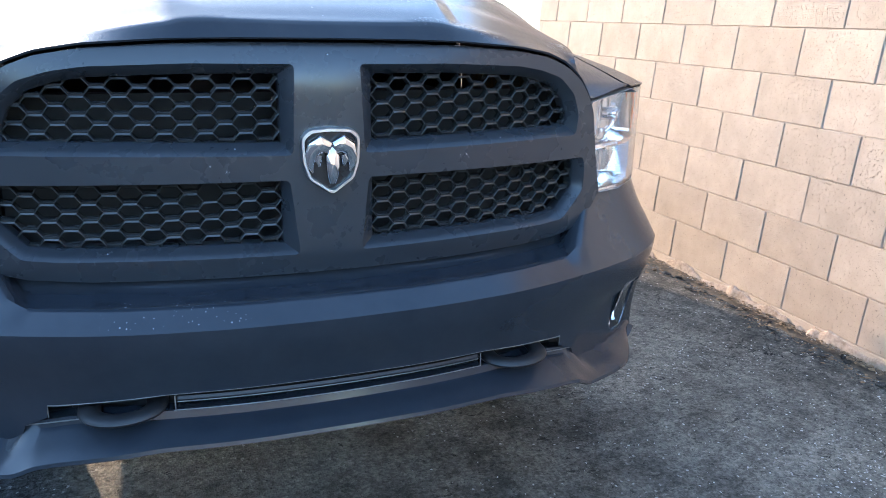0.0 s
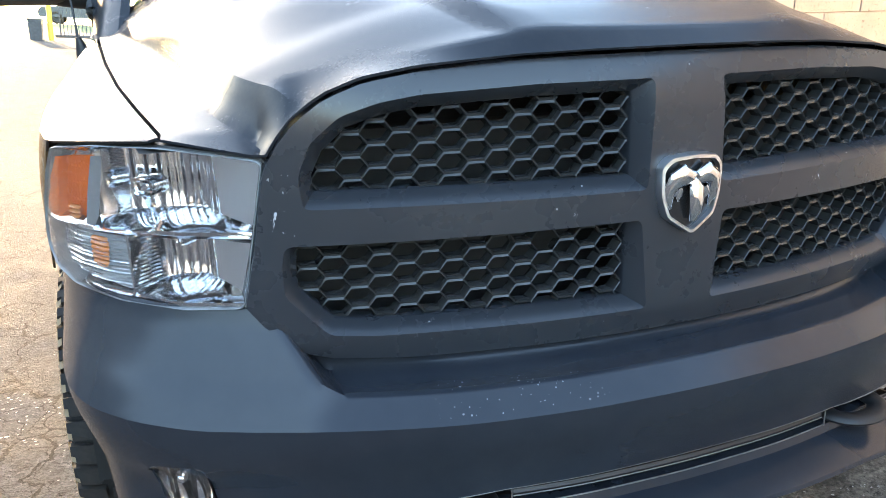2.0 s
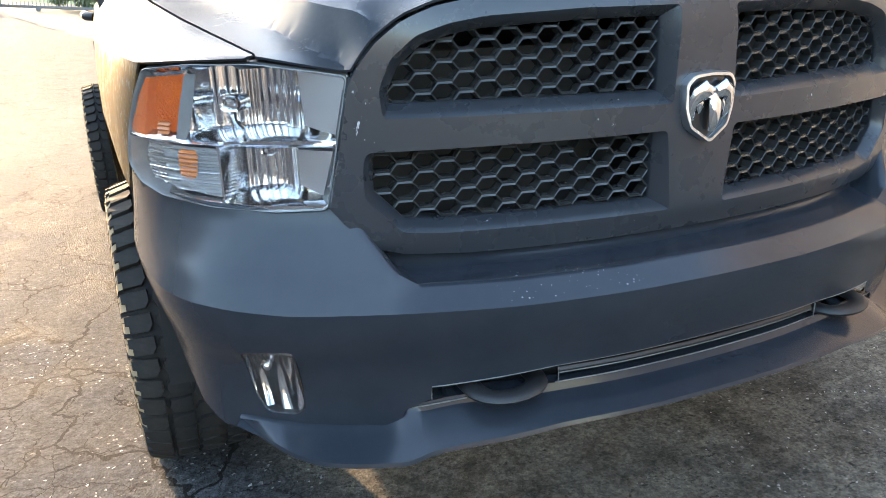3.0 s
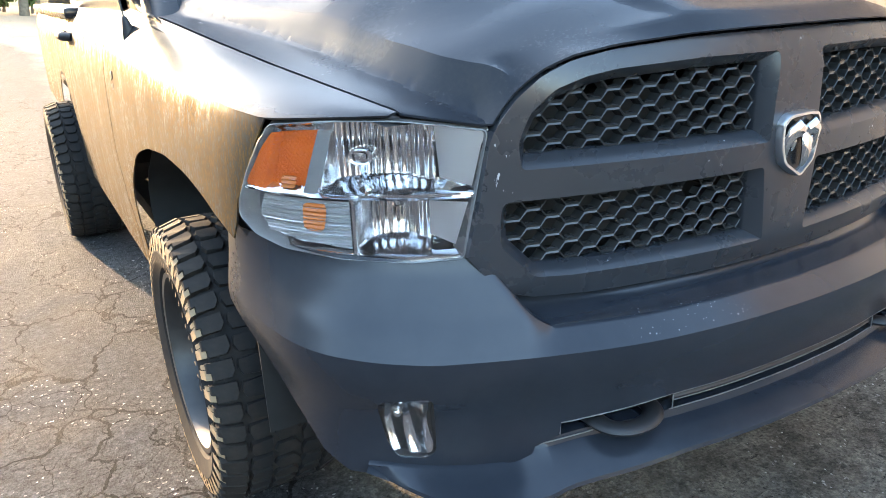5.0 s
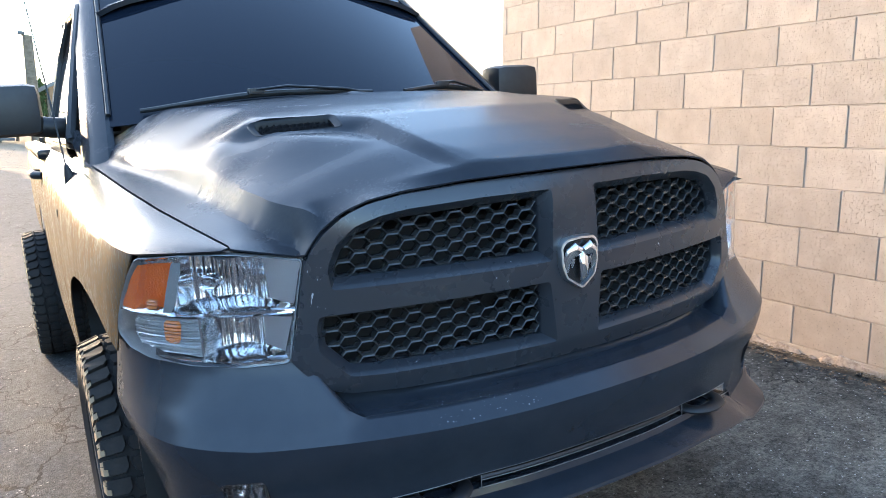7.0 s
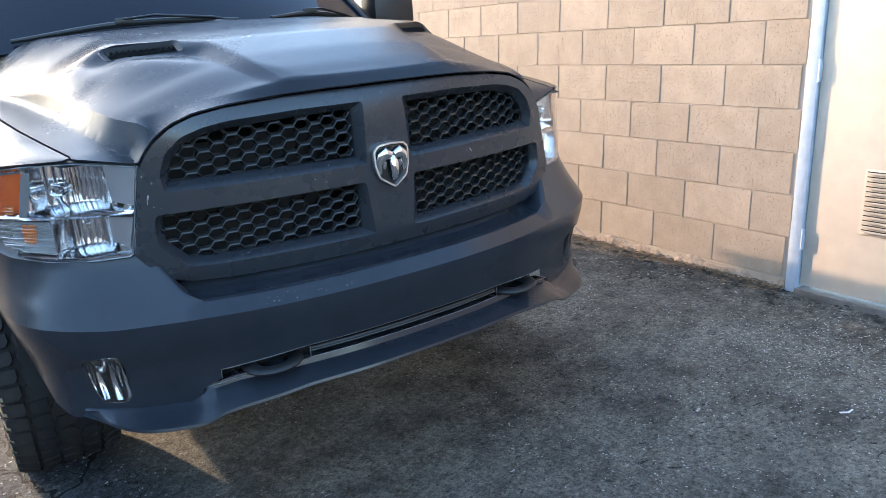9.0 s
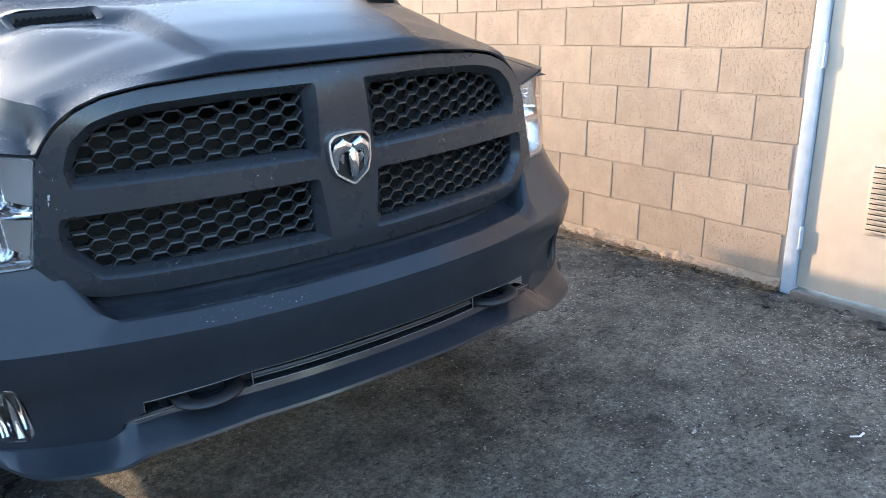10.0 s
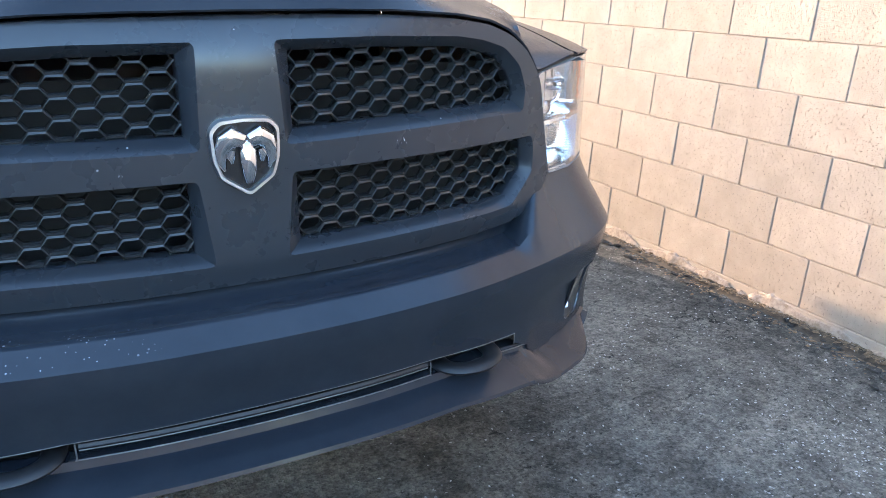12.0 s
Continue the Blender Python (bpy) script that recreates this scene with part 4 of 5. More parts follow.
for sg in (1, -1):
    fender = part("fender", sheet(fender_out, [], .016, lambda u, v: side_place(u, v, sg), [[(y, edge_z(y)) for y in np.linspace(.41, 1.88, 60)]]), DUSTY, truck, "dusty matte black front fender", thick=.004)
    door = part("door", sheet(door_out, [], .05, lambda u, v: side_place(u, v, sg), [[(y, edge_z(y)) for y in np.linspace(1.93, 3.28, 30)]]), DUSTY, truck, "dusty black truck door", thick=.004)
    part("cab_corner", sheet(cab_out, [], .05, lambda u, v: side_place(u, v, sg)), DUSTY, truck, thick=.004)
    part("bed_side", sheet(bed_out, [], .05, lambda u, v: side_place(u, v, sg)), DUSTY, truck, "dusty black cargo bed side", thick=.004)
    part("bed_rail", box((sg * .955 - .05, 3.16, 1.20), (sg * .955 + .05, 5.66, 1.255), bevel=.02), DUSTY, truck, "dusty black bed rail")
    handle = tube([(sg * 1.000, 2.98, 1.130), (sg * 1.036, 3.01, 1.134), (sg * 1.042, 3.10, 1.136), (sg * 1.038, 3.20, 1.134), (sg * 1.000, 3.23, 1.130)], [.020, .021, .022, .022, .020], sides=10)
    part("handle", handle, PLASTIC, door, "black door handle")
    for dz in (0, .036):
        part("badge_mark", box((sg * 1.014 - .003, 1.700, 1.020 + dz), (sg * 1.014 + .003, 1.722, 1.044 + dz), bevel=.001), PLASTIC, fender, "small dark badge remnant")
        part("badge_mark", box((sg * 1.014 - .003, 1.728, 1.014 + dz), (sg * 1.014 + .003, 1.748, 1.038 + dz), bevel=.001), PLASTIC, fender, "small dark badge remnant")
    for c in (ARCH, REAR):
        pts = arch_points((c[0], c[1], c[2] + .015), .42, .42) if c is REAR else [(.50, .42), (.52, .80)] + [(y, z + .012) for y, z in FRONT_ARCH[1:]] + [(1.62, .42)]
        liner = loft([[(sg * .97, y, z) for y, z in pts], [(sg * .56, y, z) for y, z in pts]])
        part("wheel_well", liner, DARK, truck, thick=.004)
    part("frame_rail", box((sg * .42 - .04, .30, .44), (sg * .42 + .04, 5.4, .58)), DARK, truck)
part("tailgate", box((-.90, 5.62, .68), (.90, 5.67, 1.28), bevel=.01), DUSTY, truck)
part("bed_floor", box((-.92, 3.2, .70), (.92, 5.62, .74)), DARK, truck)
part("bed_front", box((-.92, 3.15, .70), (.92, 3.19, 1.25)), DUSTY, truck)
part("cab_floor", box((-.90, 1.3, .44), (.90, 3.1, .50)), DARK, truck)
part("firewall", box((-.74, 1.28, .5), (.74, 1.34, 1.30)), DARK, truck)
part("engine", box((-.42, .34, .50), (.42, 1.25, 1.08), bevel=.04), DARK, truck)

# cowl, windscreen, pillars, roof
BELT = 1.33


def ws_place(u, v):
    """The windscreen: u across (-1 to 1), v up (0 to 1)."""
    w = .815 - .095 * v
    x = u * w
    y = 1.335 + .33 * x * x + v * .76 - .05 * v * x * x
    return (x, y + .01, 1.395 + .03 * (1 - u * u) + v * .50)


part("windscreen", loft([[ws_place(u, v) for u in np.linspace(-1, 1, 33)] for v in np.linspace(-.07, 1, 9)]), WINDSHIELD, truck, "dark tinted windscreen", thick=.004)
cowl = loft([[(x, hood_rear(x) + d, z - .035 * (x / .78) ** 2) for x in np.linspace(-.78, .78, 41)] for d, z in ((-.02, 1.345), (.03, 1.378), (.07, 1.395))])
part("cowl_panel", cowl, PLASTIC, truck)


def pillar_row(v, sg):
    x, y, z = ws_place(sg, v)
    return [(x - sg * .012, y + .004, z), (x + sg * .012, y - .012, z + .004), (x + sg * .050, y + .010, z - .004), (x + sg * .085, y + .075, z - .012), (x + sg * .085, y + .13, z - .02), (x + sg * .02, y + .12, z - .02)]


for sg in (1, -1):
    part("pillar", loft([pillar_row(v, sg) for v in np.linspace(-.34, 1.02, 14)], closed=True), PAINT, truck, "black windscreen pillar")
    part("pillar_trim", tube([tuple(Vector(ws_place(sg * 1.0, v)) + Vector((0, -.010, .006))) for v in np.linspace(0, 1, 12)], .009, sides=6), PLASTIC, truck)
    shoulder = [(.932, 1.250), (.944, 1.275), (.946, 1.300), (.936, 1.322), (.915, 1.334), (.86, 1.335)]
    part("door_shoulder", loft([[(sg * x, y, z) for x, z in shoulder] for y in np.linspace(1.80, 3.40, 9)]), DUSTY, truck, "dusty black upper door panel", thick=.004)
    # door glass and its frame
    wl = [(1.70, BELT - .02), (2.90, BELT - .02), (2.90, 1.70), (2.80, 1.86), (2.28, 1.86), (2.12, 1.72)]

    def win(u, v, sg=sg):
        return (sg * (.925 - .30 * (v - BELT) ** 1.15 if v > BELT else .925), u, v)

    part("door_window", sheet(rounded(wl, .03), [], .08, win), WINDSHIELD, truck, "tinted door window", thick=.004)
    fr = [tuple(Vector(win(p.x, p.y)) + Vector((sg * .004, 0, 0))) for p in rounded(wl, .03)]
    part("window_frame", tube(fr + fr[:2], .022, sides=8), PLASTIC, truck)
    part("rear_pillar", loft([[win(2.90 + d, z) for d in (0, .10, .24)] for z in np.linspace(BELT - .02, 1.87, 8)]), PAINT, truck, thick=.02)
roof_rows = []
for y in np.linspace(2.09, 3.12, 12):
    k = math.sin(min(1, (y - 2.09) / .5) * math.pi / 2) * .05 - .03 * step_up(2.9, 3.12, y)
    roof_rows.append([(x, y, 1.895 + k - .09 * (abs(x) / .74) ** 5 * (1 + .2 * k)) for x in np.linspace(-.74, .74, 25)])
part("roof", loft(roof_rows), PAINT, truck, "black cab roof", thick=.02)
part("cab_back", loft([[(x, 3.12, z) for x in np.linspace(-.80, .80, 5)] for z in (1.2, 1.5, 1.88)]), PAINT, truck, thick=.02)
part("dashboard", box((-.84, 1.75, 1.05), (.84, 2.05, 1.34), bevel=.04), DARK, truck)
part("bench_seat", box((-.75, 2.6, .75), (.75, 3.05, 1.55), bevel=.08), DARK, truck)

for sg in (1, -1):
    h = [(x + .004, y, hood_place(x, y)[2] - .004) for x, y in ((.906, 1.336), (.905, 1.40), (.878, 1.478), (.842, 1.546), (.800, 1.525))]
    f = [(seam_x(y) + .006, y, seam_z(y) + d) for y, d in ((1.345, 0), (1.45, .002), (1.56, .004), (1.66, .03), (1.76, .10))]
    rows = [[tuple(Vector(a).lerp(Vector(b), t) + Vector((.010 * math.sin(t * math.pi), 0, .006 * math.sin(t * math.pi)))) for a, b in zip(h, f)] for t in np.linspace(0, 1, 9)]
    part("cowl_side", loft([[(sg * x, y, z) for x, y, z in r] for r in rows]), PAINT, truck, thick=.004)

# wipers, aerial, mirrors
for u0, u1 in ((-.88, .12), (.30, .86)):
    blade = [tuple(Vector(ws_place(u0 + (u1 - u0) * t, .004 + .034 * math.sin(math.pi * t) ** 1.5)) + Vector((0, -.024, .006))) for t in np.linspace(0, 1, 16)]
    wiper = part("wiper", tube(blade, [.008 + .004 * math.sin(math.pi * k / 15) for k in range(16)], sides=8), PLASTIC, truck, "black windscreen wiper")
    arm = [tuple(Vector(blade[7]) + Vector((0, -.012, .016))), tuple(Vector(blade[9]) + Vector((0, -.018, .022))), tuple(Vector(blade[13]) + Vector((0, -.012, .010))), tuple(Vector(blade[15]) + Vector((.05, .01, -.02)))]
    part("wiper_arm", tube(arm, [.008, .009, .010, .012], sides=8, flat=.6), PLASTIC, wiper)
    part("wiper_clip", box(tuple(Vector(blade[7]) + Vector((-.03, -.018, .0))), tuple(Vector(blade[7]) + Vector((.03, .004, .022))), bevel=.005), PLASTIC, wiper)
aerial = part("aerial", tube([(-.972, 1.56, 1.235), (-.985, 1.64, 1.46), (-1.0, 1.76, 1.70), (-1.01, 1.83, 1.86)], [.0035, .003, .0025, .002], sides=6), PLASTIC, truck, "thin black aerial on the fender")
part("aerial_base", tube([(-.955, 1.57, 1.165), (-.965, 1.565, 1.20), (-.972, 1.56, 1.245)], [.030, .020, .007], sides=10), PLASTIC, aerial)
for sg in (1, -1):
    mirror = thing("side_mirror", "")
    mirror.parent = truck
    tagged(mirror, "large black side mirror on a thick arm")
    part("housing", box((sg * 1.13 - .125, 1.80, 1.345), (sg * 1.13 + .125, 1.97, 1.535), bevel=.045), PLASTIC, mirror)
    part("arm", tube([(sg * .88, 1.92, 1.36), (sg * .99, 1.88, 1.372), (sg * 1.10, 1.88, 1.39)], .046, sides=12, flat=.85), PLASTIC, mirror)
    part("mirror_glass", box((sg * 1.13 - .10, 1.972, 1.37), (sg * 1.13 + .10, 1.976, 1.51)), CHROME, mirror)

# ---- wheels ----
RADIUS, HALF = .388, .155


LUGS = 44


def lug_mesh(shape, side):
    """One tread block at the top of the tyre from its outline (x, turn in pitches); the outer ones reach down the side wall."""
    bm = bmesh.new()
    cx, ct = (sum(p[k] for p in shape) / len(shape) for k in (0, 1))
    rows = []
    for r, sh in ((RADIUS - .022, 1.0), (RADIUS - .003, .98), (RADIUS, .94)):
        ring_ = []
        for x, t in shape:
            xx, tt = cx + (x - cx) * sh, (ct + (t - ct) * sh) * 2 * math.pi / LUGS
            rr = r - .020 * max(0.0, (abs(xx) - .10) / .06) ** 2
            ring_.append((xx, rr * math.sin(tt), rr * math.cos(tt)))
        rows.append(ring_)
    loft(rows, bm, True)
    bm.verts.ensure_lookup_table()
    n = len(shape)
    bm.faces.new([bm.verts[len(bm.verts) - n + j] for j in range(n)])
    dusty = []
    if side:
        n0 = len(bm.faces)
        for da, db, lo_ in ((-.36, .12, .075), (.16, .38, .052)):
            e0, e1 = (da * 2 * math.pi / LUGS, db * 2 * math.pi / LUGS)
            loft([[(side * (HALF + off), r * math.sin(e), r * math.cos(e)) for e in (e0, e1)] for r, off in ((RADIUS - .020, -.004), (RADIUS - .034, .007), (RADIUS - lo_, .011), (RADIUS - lo_ - .007, .002))], bm)
        bm.faces.ensure_lookup_table()
        dusty = list(range(n0, len(bm.faces)))
    bm.faces.ensure_lookup_table()
    for k in dusty:
        bm.faces[k].material_index = 1
    bmesh.ops.recalc_face_normals(bm, faces=bm.faces)
    me = bpy.data.meshes.new("tread_block")
    bm.to_mesh(me)
    bm.free()
    me.materials.append(LUG)
    me.materials.append(DUSTY_LUG)
    return me


def mirrored(shape):
    return [(-x, -t) for x, t in shape]


SHOULDER_LUG = [(.100, -.42), (.160, -.42), (.160, .02), (.150, .06), (.150, .40), (.108, .38), (.098, .10)]
MIDDLE_LUG = [(.038, -.42), (.088, -.34), (.092, .02), (.084, .36), (.046, .42), (.036, .10)]
CENTRE_LUG = [(-.020, -.42), (.024, -.36), (.034, -.06), (.016, .40), (-.026, .36), (-.034, .08)]
LUG_MESHES = [(lug_mesh(SHOULDER_LUG, 1), 0), (lug_mesh(MIDDLE_LUG, 0), .45), (lug_mesh(CENTRE_LUG, 0), 0), (lug_mesh(mirrored(MIDDLE_LUG), 0), .55), (lug_mesh(mirrored(SHOULDER_LUG), -1), .5)]


def wheel(m, sg):
    w = thing("wheel", "")
    w.parent = truck
    w.matrix_local = m
    tagged(w, "off-road wheel with chunky dusty tyre")
    prof = [(-HALF + .02, .245), (-HALF, .265), (-HALF - .012, .31), (-HALF + .006, .355), (-HALF + .03, RADIUS - .018), (-.06, RADIUS - .010), (.06, RADIUS - .010),
            (HALF - .03, RADIUS - .018), (HALF - .006, .355), (HALF + .012, .31), (HALF, .265), (HALF - .02, .245)]
    tyre = turned(prof, 72)
    for k in range(LUGS):
        for kind, (me, ph) in enumerate(LUG_MESHES):
            ob = new("tread_block", me)
            ob.parent = w
            ob.matrix_local = Matrix.Rotation(2 * math.pi * (k + ph) / LUGS, 4, "X")
    t = part("tyre", tyre, LUG, w, "dusty black mud-terrain tyre", smooth=False)
    # raised bars of lettering on the side wall
    bars = bmesh.new()
    for k in range(26):
        a = 2 * math.pi * k / 60 + .3
        for r in (.292,):
            p = [(sg * (HALF + .0135), rr * math.cos(a + e), rr * math.sin(a + e)) for rr, e in ((r - .010, -.018), (r + .010, -.018), (r + .010, .018), (r - .010, .018))]
            bars.faces.new([bars.verts.new(v) for v in p])
    part("raised_bars", bars, TYRE, w)
    rim_prof = [(HALF - .02, .248), (HALF - .004, .250), (HALF - .006, .236), (HALF - .03, .226), (-HALF + .05, .215), (-HALF, .24)]
    rim = part("rim", turned([(sg * x, r) for x, r in rim_prof], 56), RIM, w, "satin black alloy rim")
    for k in range(8):
        a = 2 * math.pi * k / 8
        ca, sa = math.cos(a), math.sin(a)
        sp = tube([(sg * .045, .05 * ca, .05 * sa), (sg * .055, .13 * ca, .13 * sa), (sg * .085, .226 * ca, .226 * sa)], [.030, .024, .026], sides=8, flat=.6, up=(1, 0, 0))
        part("spoke", sp, RIM, w)
    part("hub", turned([(sg * .02, .075), (sg * .06, .072), (sg * .075, .05), (sg * .078, .001)], 24), RIM, w)
    part("brake_disc", turned([(sg * -.02, .17), (sg * -.02, .05), (sg * .0, .05), (sg * .0, .17), (sg * -.02, .17)], 30), TRIM_LINE, w)
    return w


for sg in (1, -1):
    for y in (ARCH[0], REAR[0]):
        wheel(Matrix.Translation((sg * (.885 if y < 2 else .98), y, RADIUS - .028)), sg)
part("front_axle", tube([(-.85, ARCH[0], .36), (.85, ARCH[0], .36)], .04), DARK, truck)
part("rear_axle", tube([(-.85, REAR[0], .36), (.85, REAR[0], .36)], .05), DARK, truck)

# ---- the lot, the wall and the door ----
def ground_sheet():
    bm = bmesh.new()
    xs = sorted(set([-1500, -300, -60, -20, -9] + list(np.arange(-6, 0.41, .4)) + [2, 20, 300, 1500]))
    ys = sorted(set([-1500, -200, -40, -12] + list(np.arange(-6, 48, 1.0)) + [60, 300, 1500]))
    return loft([[(float(x), float(y), ground_height(float(x), float(y))) for x in xs] for y in ys], bm)


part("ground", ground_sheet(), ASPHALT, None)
tagged(bpy.data.objects["ground"], "cracked grey asphalt lot with darker sealed strip", "ground", kind="structure")

COURSE, LENGTH = .203, .406
LINE_C = .70  # a bed joint that the courses are counted from
WALL_FAR, WALL_END = 3.10, -.425


def block_mesh(w, h):
    bm = box((0, 0, 0), (.19, w, h))
    bmesh.ops.bevel(bm, geom=[e for e in bm.edges if all(v.co.x < .01 for v in e.verts)], offset=.003, segments=1, affect="EDGES")
    me = bpy.data.meshes.new("block")
    bm.to_mesh(me)
    bm.free()
    me.materials.append(BLOCK)
    return me


wall = part("wall_east", box((.005, WALL_END, -.3), (.19, WALL_FAR, 3.5)), MORTAR, None)
tagged(wall, "painted tan concrete block wall in sunlight", "wall", kind="structure")
above = part("wall_lintel", box((.0, -1.55, 2.16), (.19, WALL_END, 3.5)), MORTAR, None)
tagged(above, "painted block wall over the door", "wall", kind="structure")
near_wall = part("wall_near", box((.0, -9.0, -.3), (.19, -1.55, 3.5)), MORTAR, None)
tagged(near_wall, "painted block wall beyond the door", "wall", kind="structure")
annex = part("wall_annex", box((.25, 3.10, -.3), (.45, 16.0, 3.2)), plain_noise("pale_stucco", (.66, .58, .47), (.74, .66, .55), .9, 8, .3), None)
tagged(annex, "pale stucco wall behind the block wall", "wall", kind="structure")
meshes = {}
rng = random.Random(4)
JOINT = .006
for k in range(-4, 11):
    z0 = LINE_C + k * COURSE
    off = 0.0 if k % 2 == 1 else .203  # courses just below the counted joint have a joint at y = 0
    y = WALL_FAR
    n0 = math.floor((WALL_END - off) / LENGTH)
    for n in range(n0, math.ceil((WALL_FAR - off) / LENGTH)):
        a, b = max(WALL_END, off + n * LENGTH), min(WALL_FAR, off + (n + 1) * LENGTH)
        if b - a < .03:
            continue
        w = round(b - a - JOINT, 3)
        if w not in meshes:
            meshes[w] = block_mesh(w, COURSE - .0025)
        ob = new("block", meshes[w])
        ob.parent = wall
        ob.location = (rng.uniform(-.0012, .0012), a + JOINT / 2, z0 + .0015)
        ob.rotation_euler = (rng.gauss(0, .0015), 0, rng.gauss(0, .0015))

# the steel door in its frame
DOOR_WHITE = plain_noise("worn_white_door_paint", (.48, .405, .325), (.54, .46, .375), .55, 12, .08)
# the blue of the jamb's shade is put into this frame colour
FRAME_SHADED = plain_noise("shade_tinted_frame_paint", (.36, .42, .50), (.46, .52, .60), .5, 16, .1)
door = thing("door_1", "closed pale steel door with louvre vent in frame tinted with shade blue", "door", kind="structure")
leaf = part("leaf", box((.010, -1.415, .075), (.052, -.492, 2.08), bevel=.003), DOOR_WHITE, door)
for y0, y1 in ((-.487, -.427), (-1.48, -1.42)):
    part("jamb", box((-.006, y0, .03), (.12, y1, 2.16), bevel=.004), FRAME_SHADED, door)
part("head", box((-.006, -1.48, 2.09), (.12, -.427, 2.16), bevel=.004), FRAME_SHADED, door)
part("threshold", box((-.03, -1.42, .03), (.10, -.487, .062), bevel=.004), plain_noise("aluminium_threshold", (.16, .145, .135), (.24, .22, .21), .5, 20, .1, .4), door)
vent = part("louvre_vent", box((.004, -1.18, .372), (.012, -.741, .662), bevel=.002), DOOR_WHITE, leaf)
for k in range(13):
    part("slat", box((-.006, -1.17, .384 + k * .0215), (.007, -.752, .390 + k * .0215), turn=None), DOOR_WHITE, vent)
    # dark strip laid on the plate for the shade between two slats
    part("gap", box((.0025, -1.17, .3915 + k * .0215), (.0035, -.752, .3960 + k * .0215)), DARK, vent)
for z in (.30, 1.08, 1.86):
    part("hinge", tube([(.000, -.490, z - .05), (.000, -.490, z + .05)], .009, sides=10), FRAME_SHADED, door)

# ---- along the foot of the wall ----
rng = random.Random(11)
DIRT = plain_noise("brown_dirt", (.035, .027, .019), (.10, .072, .046), .95, 30, .6, depth=.006)
LEAF = plain_noise("dry_leaves", (.07, .045, .025), (.22, .145, .075), .8, 60, .3)
STONE = plain_noise("pale_grit", (.26, .25, .235), (.58, .56, .53), .9, 60, .3)


def fillet():
    rows = []
    for k in range(150):
        y = -.42 + 3.4 * k / 149
        w = .06 + .05 * noise.noise((y * 3.1, 0, 1)) + .02 * noise.noise((y * 17, 0, 5))
        h = .016 + .018 * noise.noise((y * 4.3, 2, 0)) + .008 * noise.noise((y * 23, 4, 0))
        rows.append([(.006, y, ground_height(0) + h), (-.3 * w, y, ground_height(-.3 * w) + .75 * h), (-.65 * w, y, ground_height(-.65 * w) + .30 * h), (-w - .01, y, ground_height(-w) - .004)])
    return loft(rows)


tagged(part("dirt_strip", fillet(), DIRT, None), "brown dirt gathered along the wall foot", "dirt", kind="stuff")


def scatter(count, place, size, flat):
    bm = bmesh.new()
    for _ in range(count):
        x, y = place()
        r = size * (0.5 + rng.random() * 1.1)
        c = Vector((x, y, ground_height(x, y) + r * flat * .3 + (.018 if x > -.06 else 0)))
        m = Matrix.Rotation(rng.random() * 6.3, 4, "Z") @ Matrix.Rotation(rng.gauss(0, .4), 4, "X")
        ring = [m @ Vector((r * math.cos(a) * (.7 + .5 * rng.random()), r * .6 * math.sin(a) * (.7 + .5 * rng.random()), 0)) for a in (0, 1.05, 2.1, 3.14, 4.2, 5.2)]
        top = bm.verts.new(c + m @ Vector((0, 0, r * flat)))
        low = [bm.verts.new(c + v) for v in ring]
        for i in range(6):
            bm.faces.new((low[i], low[(i + 1) % 6], top))
        bm.faces.new(low[::-1])
    return bm


def parging():
    """Broken lumps of mortar smeared over the foot of the wall."""
    bm = bmesh.new()
    rows = []
    for k in range(190):
        y = -.42 + 3.5 * k / 189
        n1, n2 = noise.noise((y * 5.0, 7, 1)), noise.noise((y * 26, 3, 2))
        h = max(.004, .045 + .045 * n1 + .022 * n2)
        t = max(.002, .012 + .010 * noise.noise((y * 12, 1, 8)) + .008 * n2)
        z = ground_height(0)
        rows.append([(.006, y, z + h), (-.5 * t, y, z + h * .86), (-t, y, z + h * .45), (-t * 1.3 - .004, y, z - .01)])
    return loft(rows, bm)


PARGE = plain_noise("painted_mortar_lumps", (.20, .145, .10), (.40, .31, .24), .95, 45, .8, depth=.006)
tagged(part("mortar_lumps", parging(), PARGE, None), "crumbling painted mortar along the wall foot", "mortar", kind="stuff")


def chip(x, y, r, seed):
    """A thin upturned flake of asphalt crust or bark."""
    rg = random.Random(seed)
    ring = [Vector((r * math.cos(a) * rg.uniform(.6, 1.2), r * .6 * math.sin(a) * rg.uniform(.6, 1.2), rg.uniform(0, .35) * r)) for a in np.linspace(0, 5.4, 7)]
    m = Matrix.Rotation(rg.random() * 6.3, 3, "Z")
    c = Vector((x, y, ground_height(x, y)))
    return loft([[c + m @ v for v in ring], [c + m @ (v * .9) + Vector((0, 0, .25 * r)) for v in ring], [c + m @ (v * .1) + Vector((0, 0, .3 * r)) for v in ring]], closed=True)


CRUST = plain_noise("dark_crust", (.022, .020, .018), (.06, .05, .04), .95, 50, .6, depth=.004)
for k in range(70):
    tagged(part("crust_flake", chip(-abs(rng.gauss(.05, .06)) - .012, rng.uniform(-1.45, 2.6), rng.uniform(.010, .032), k), CRUST, None, smooth=False), "dark flake of crust at the wall foot", "debris", group="flakes at the wall foot")

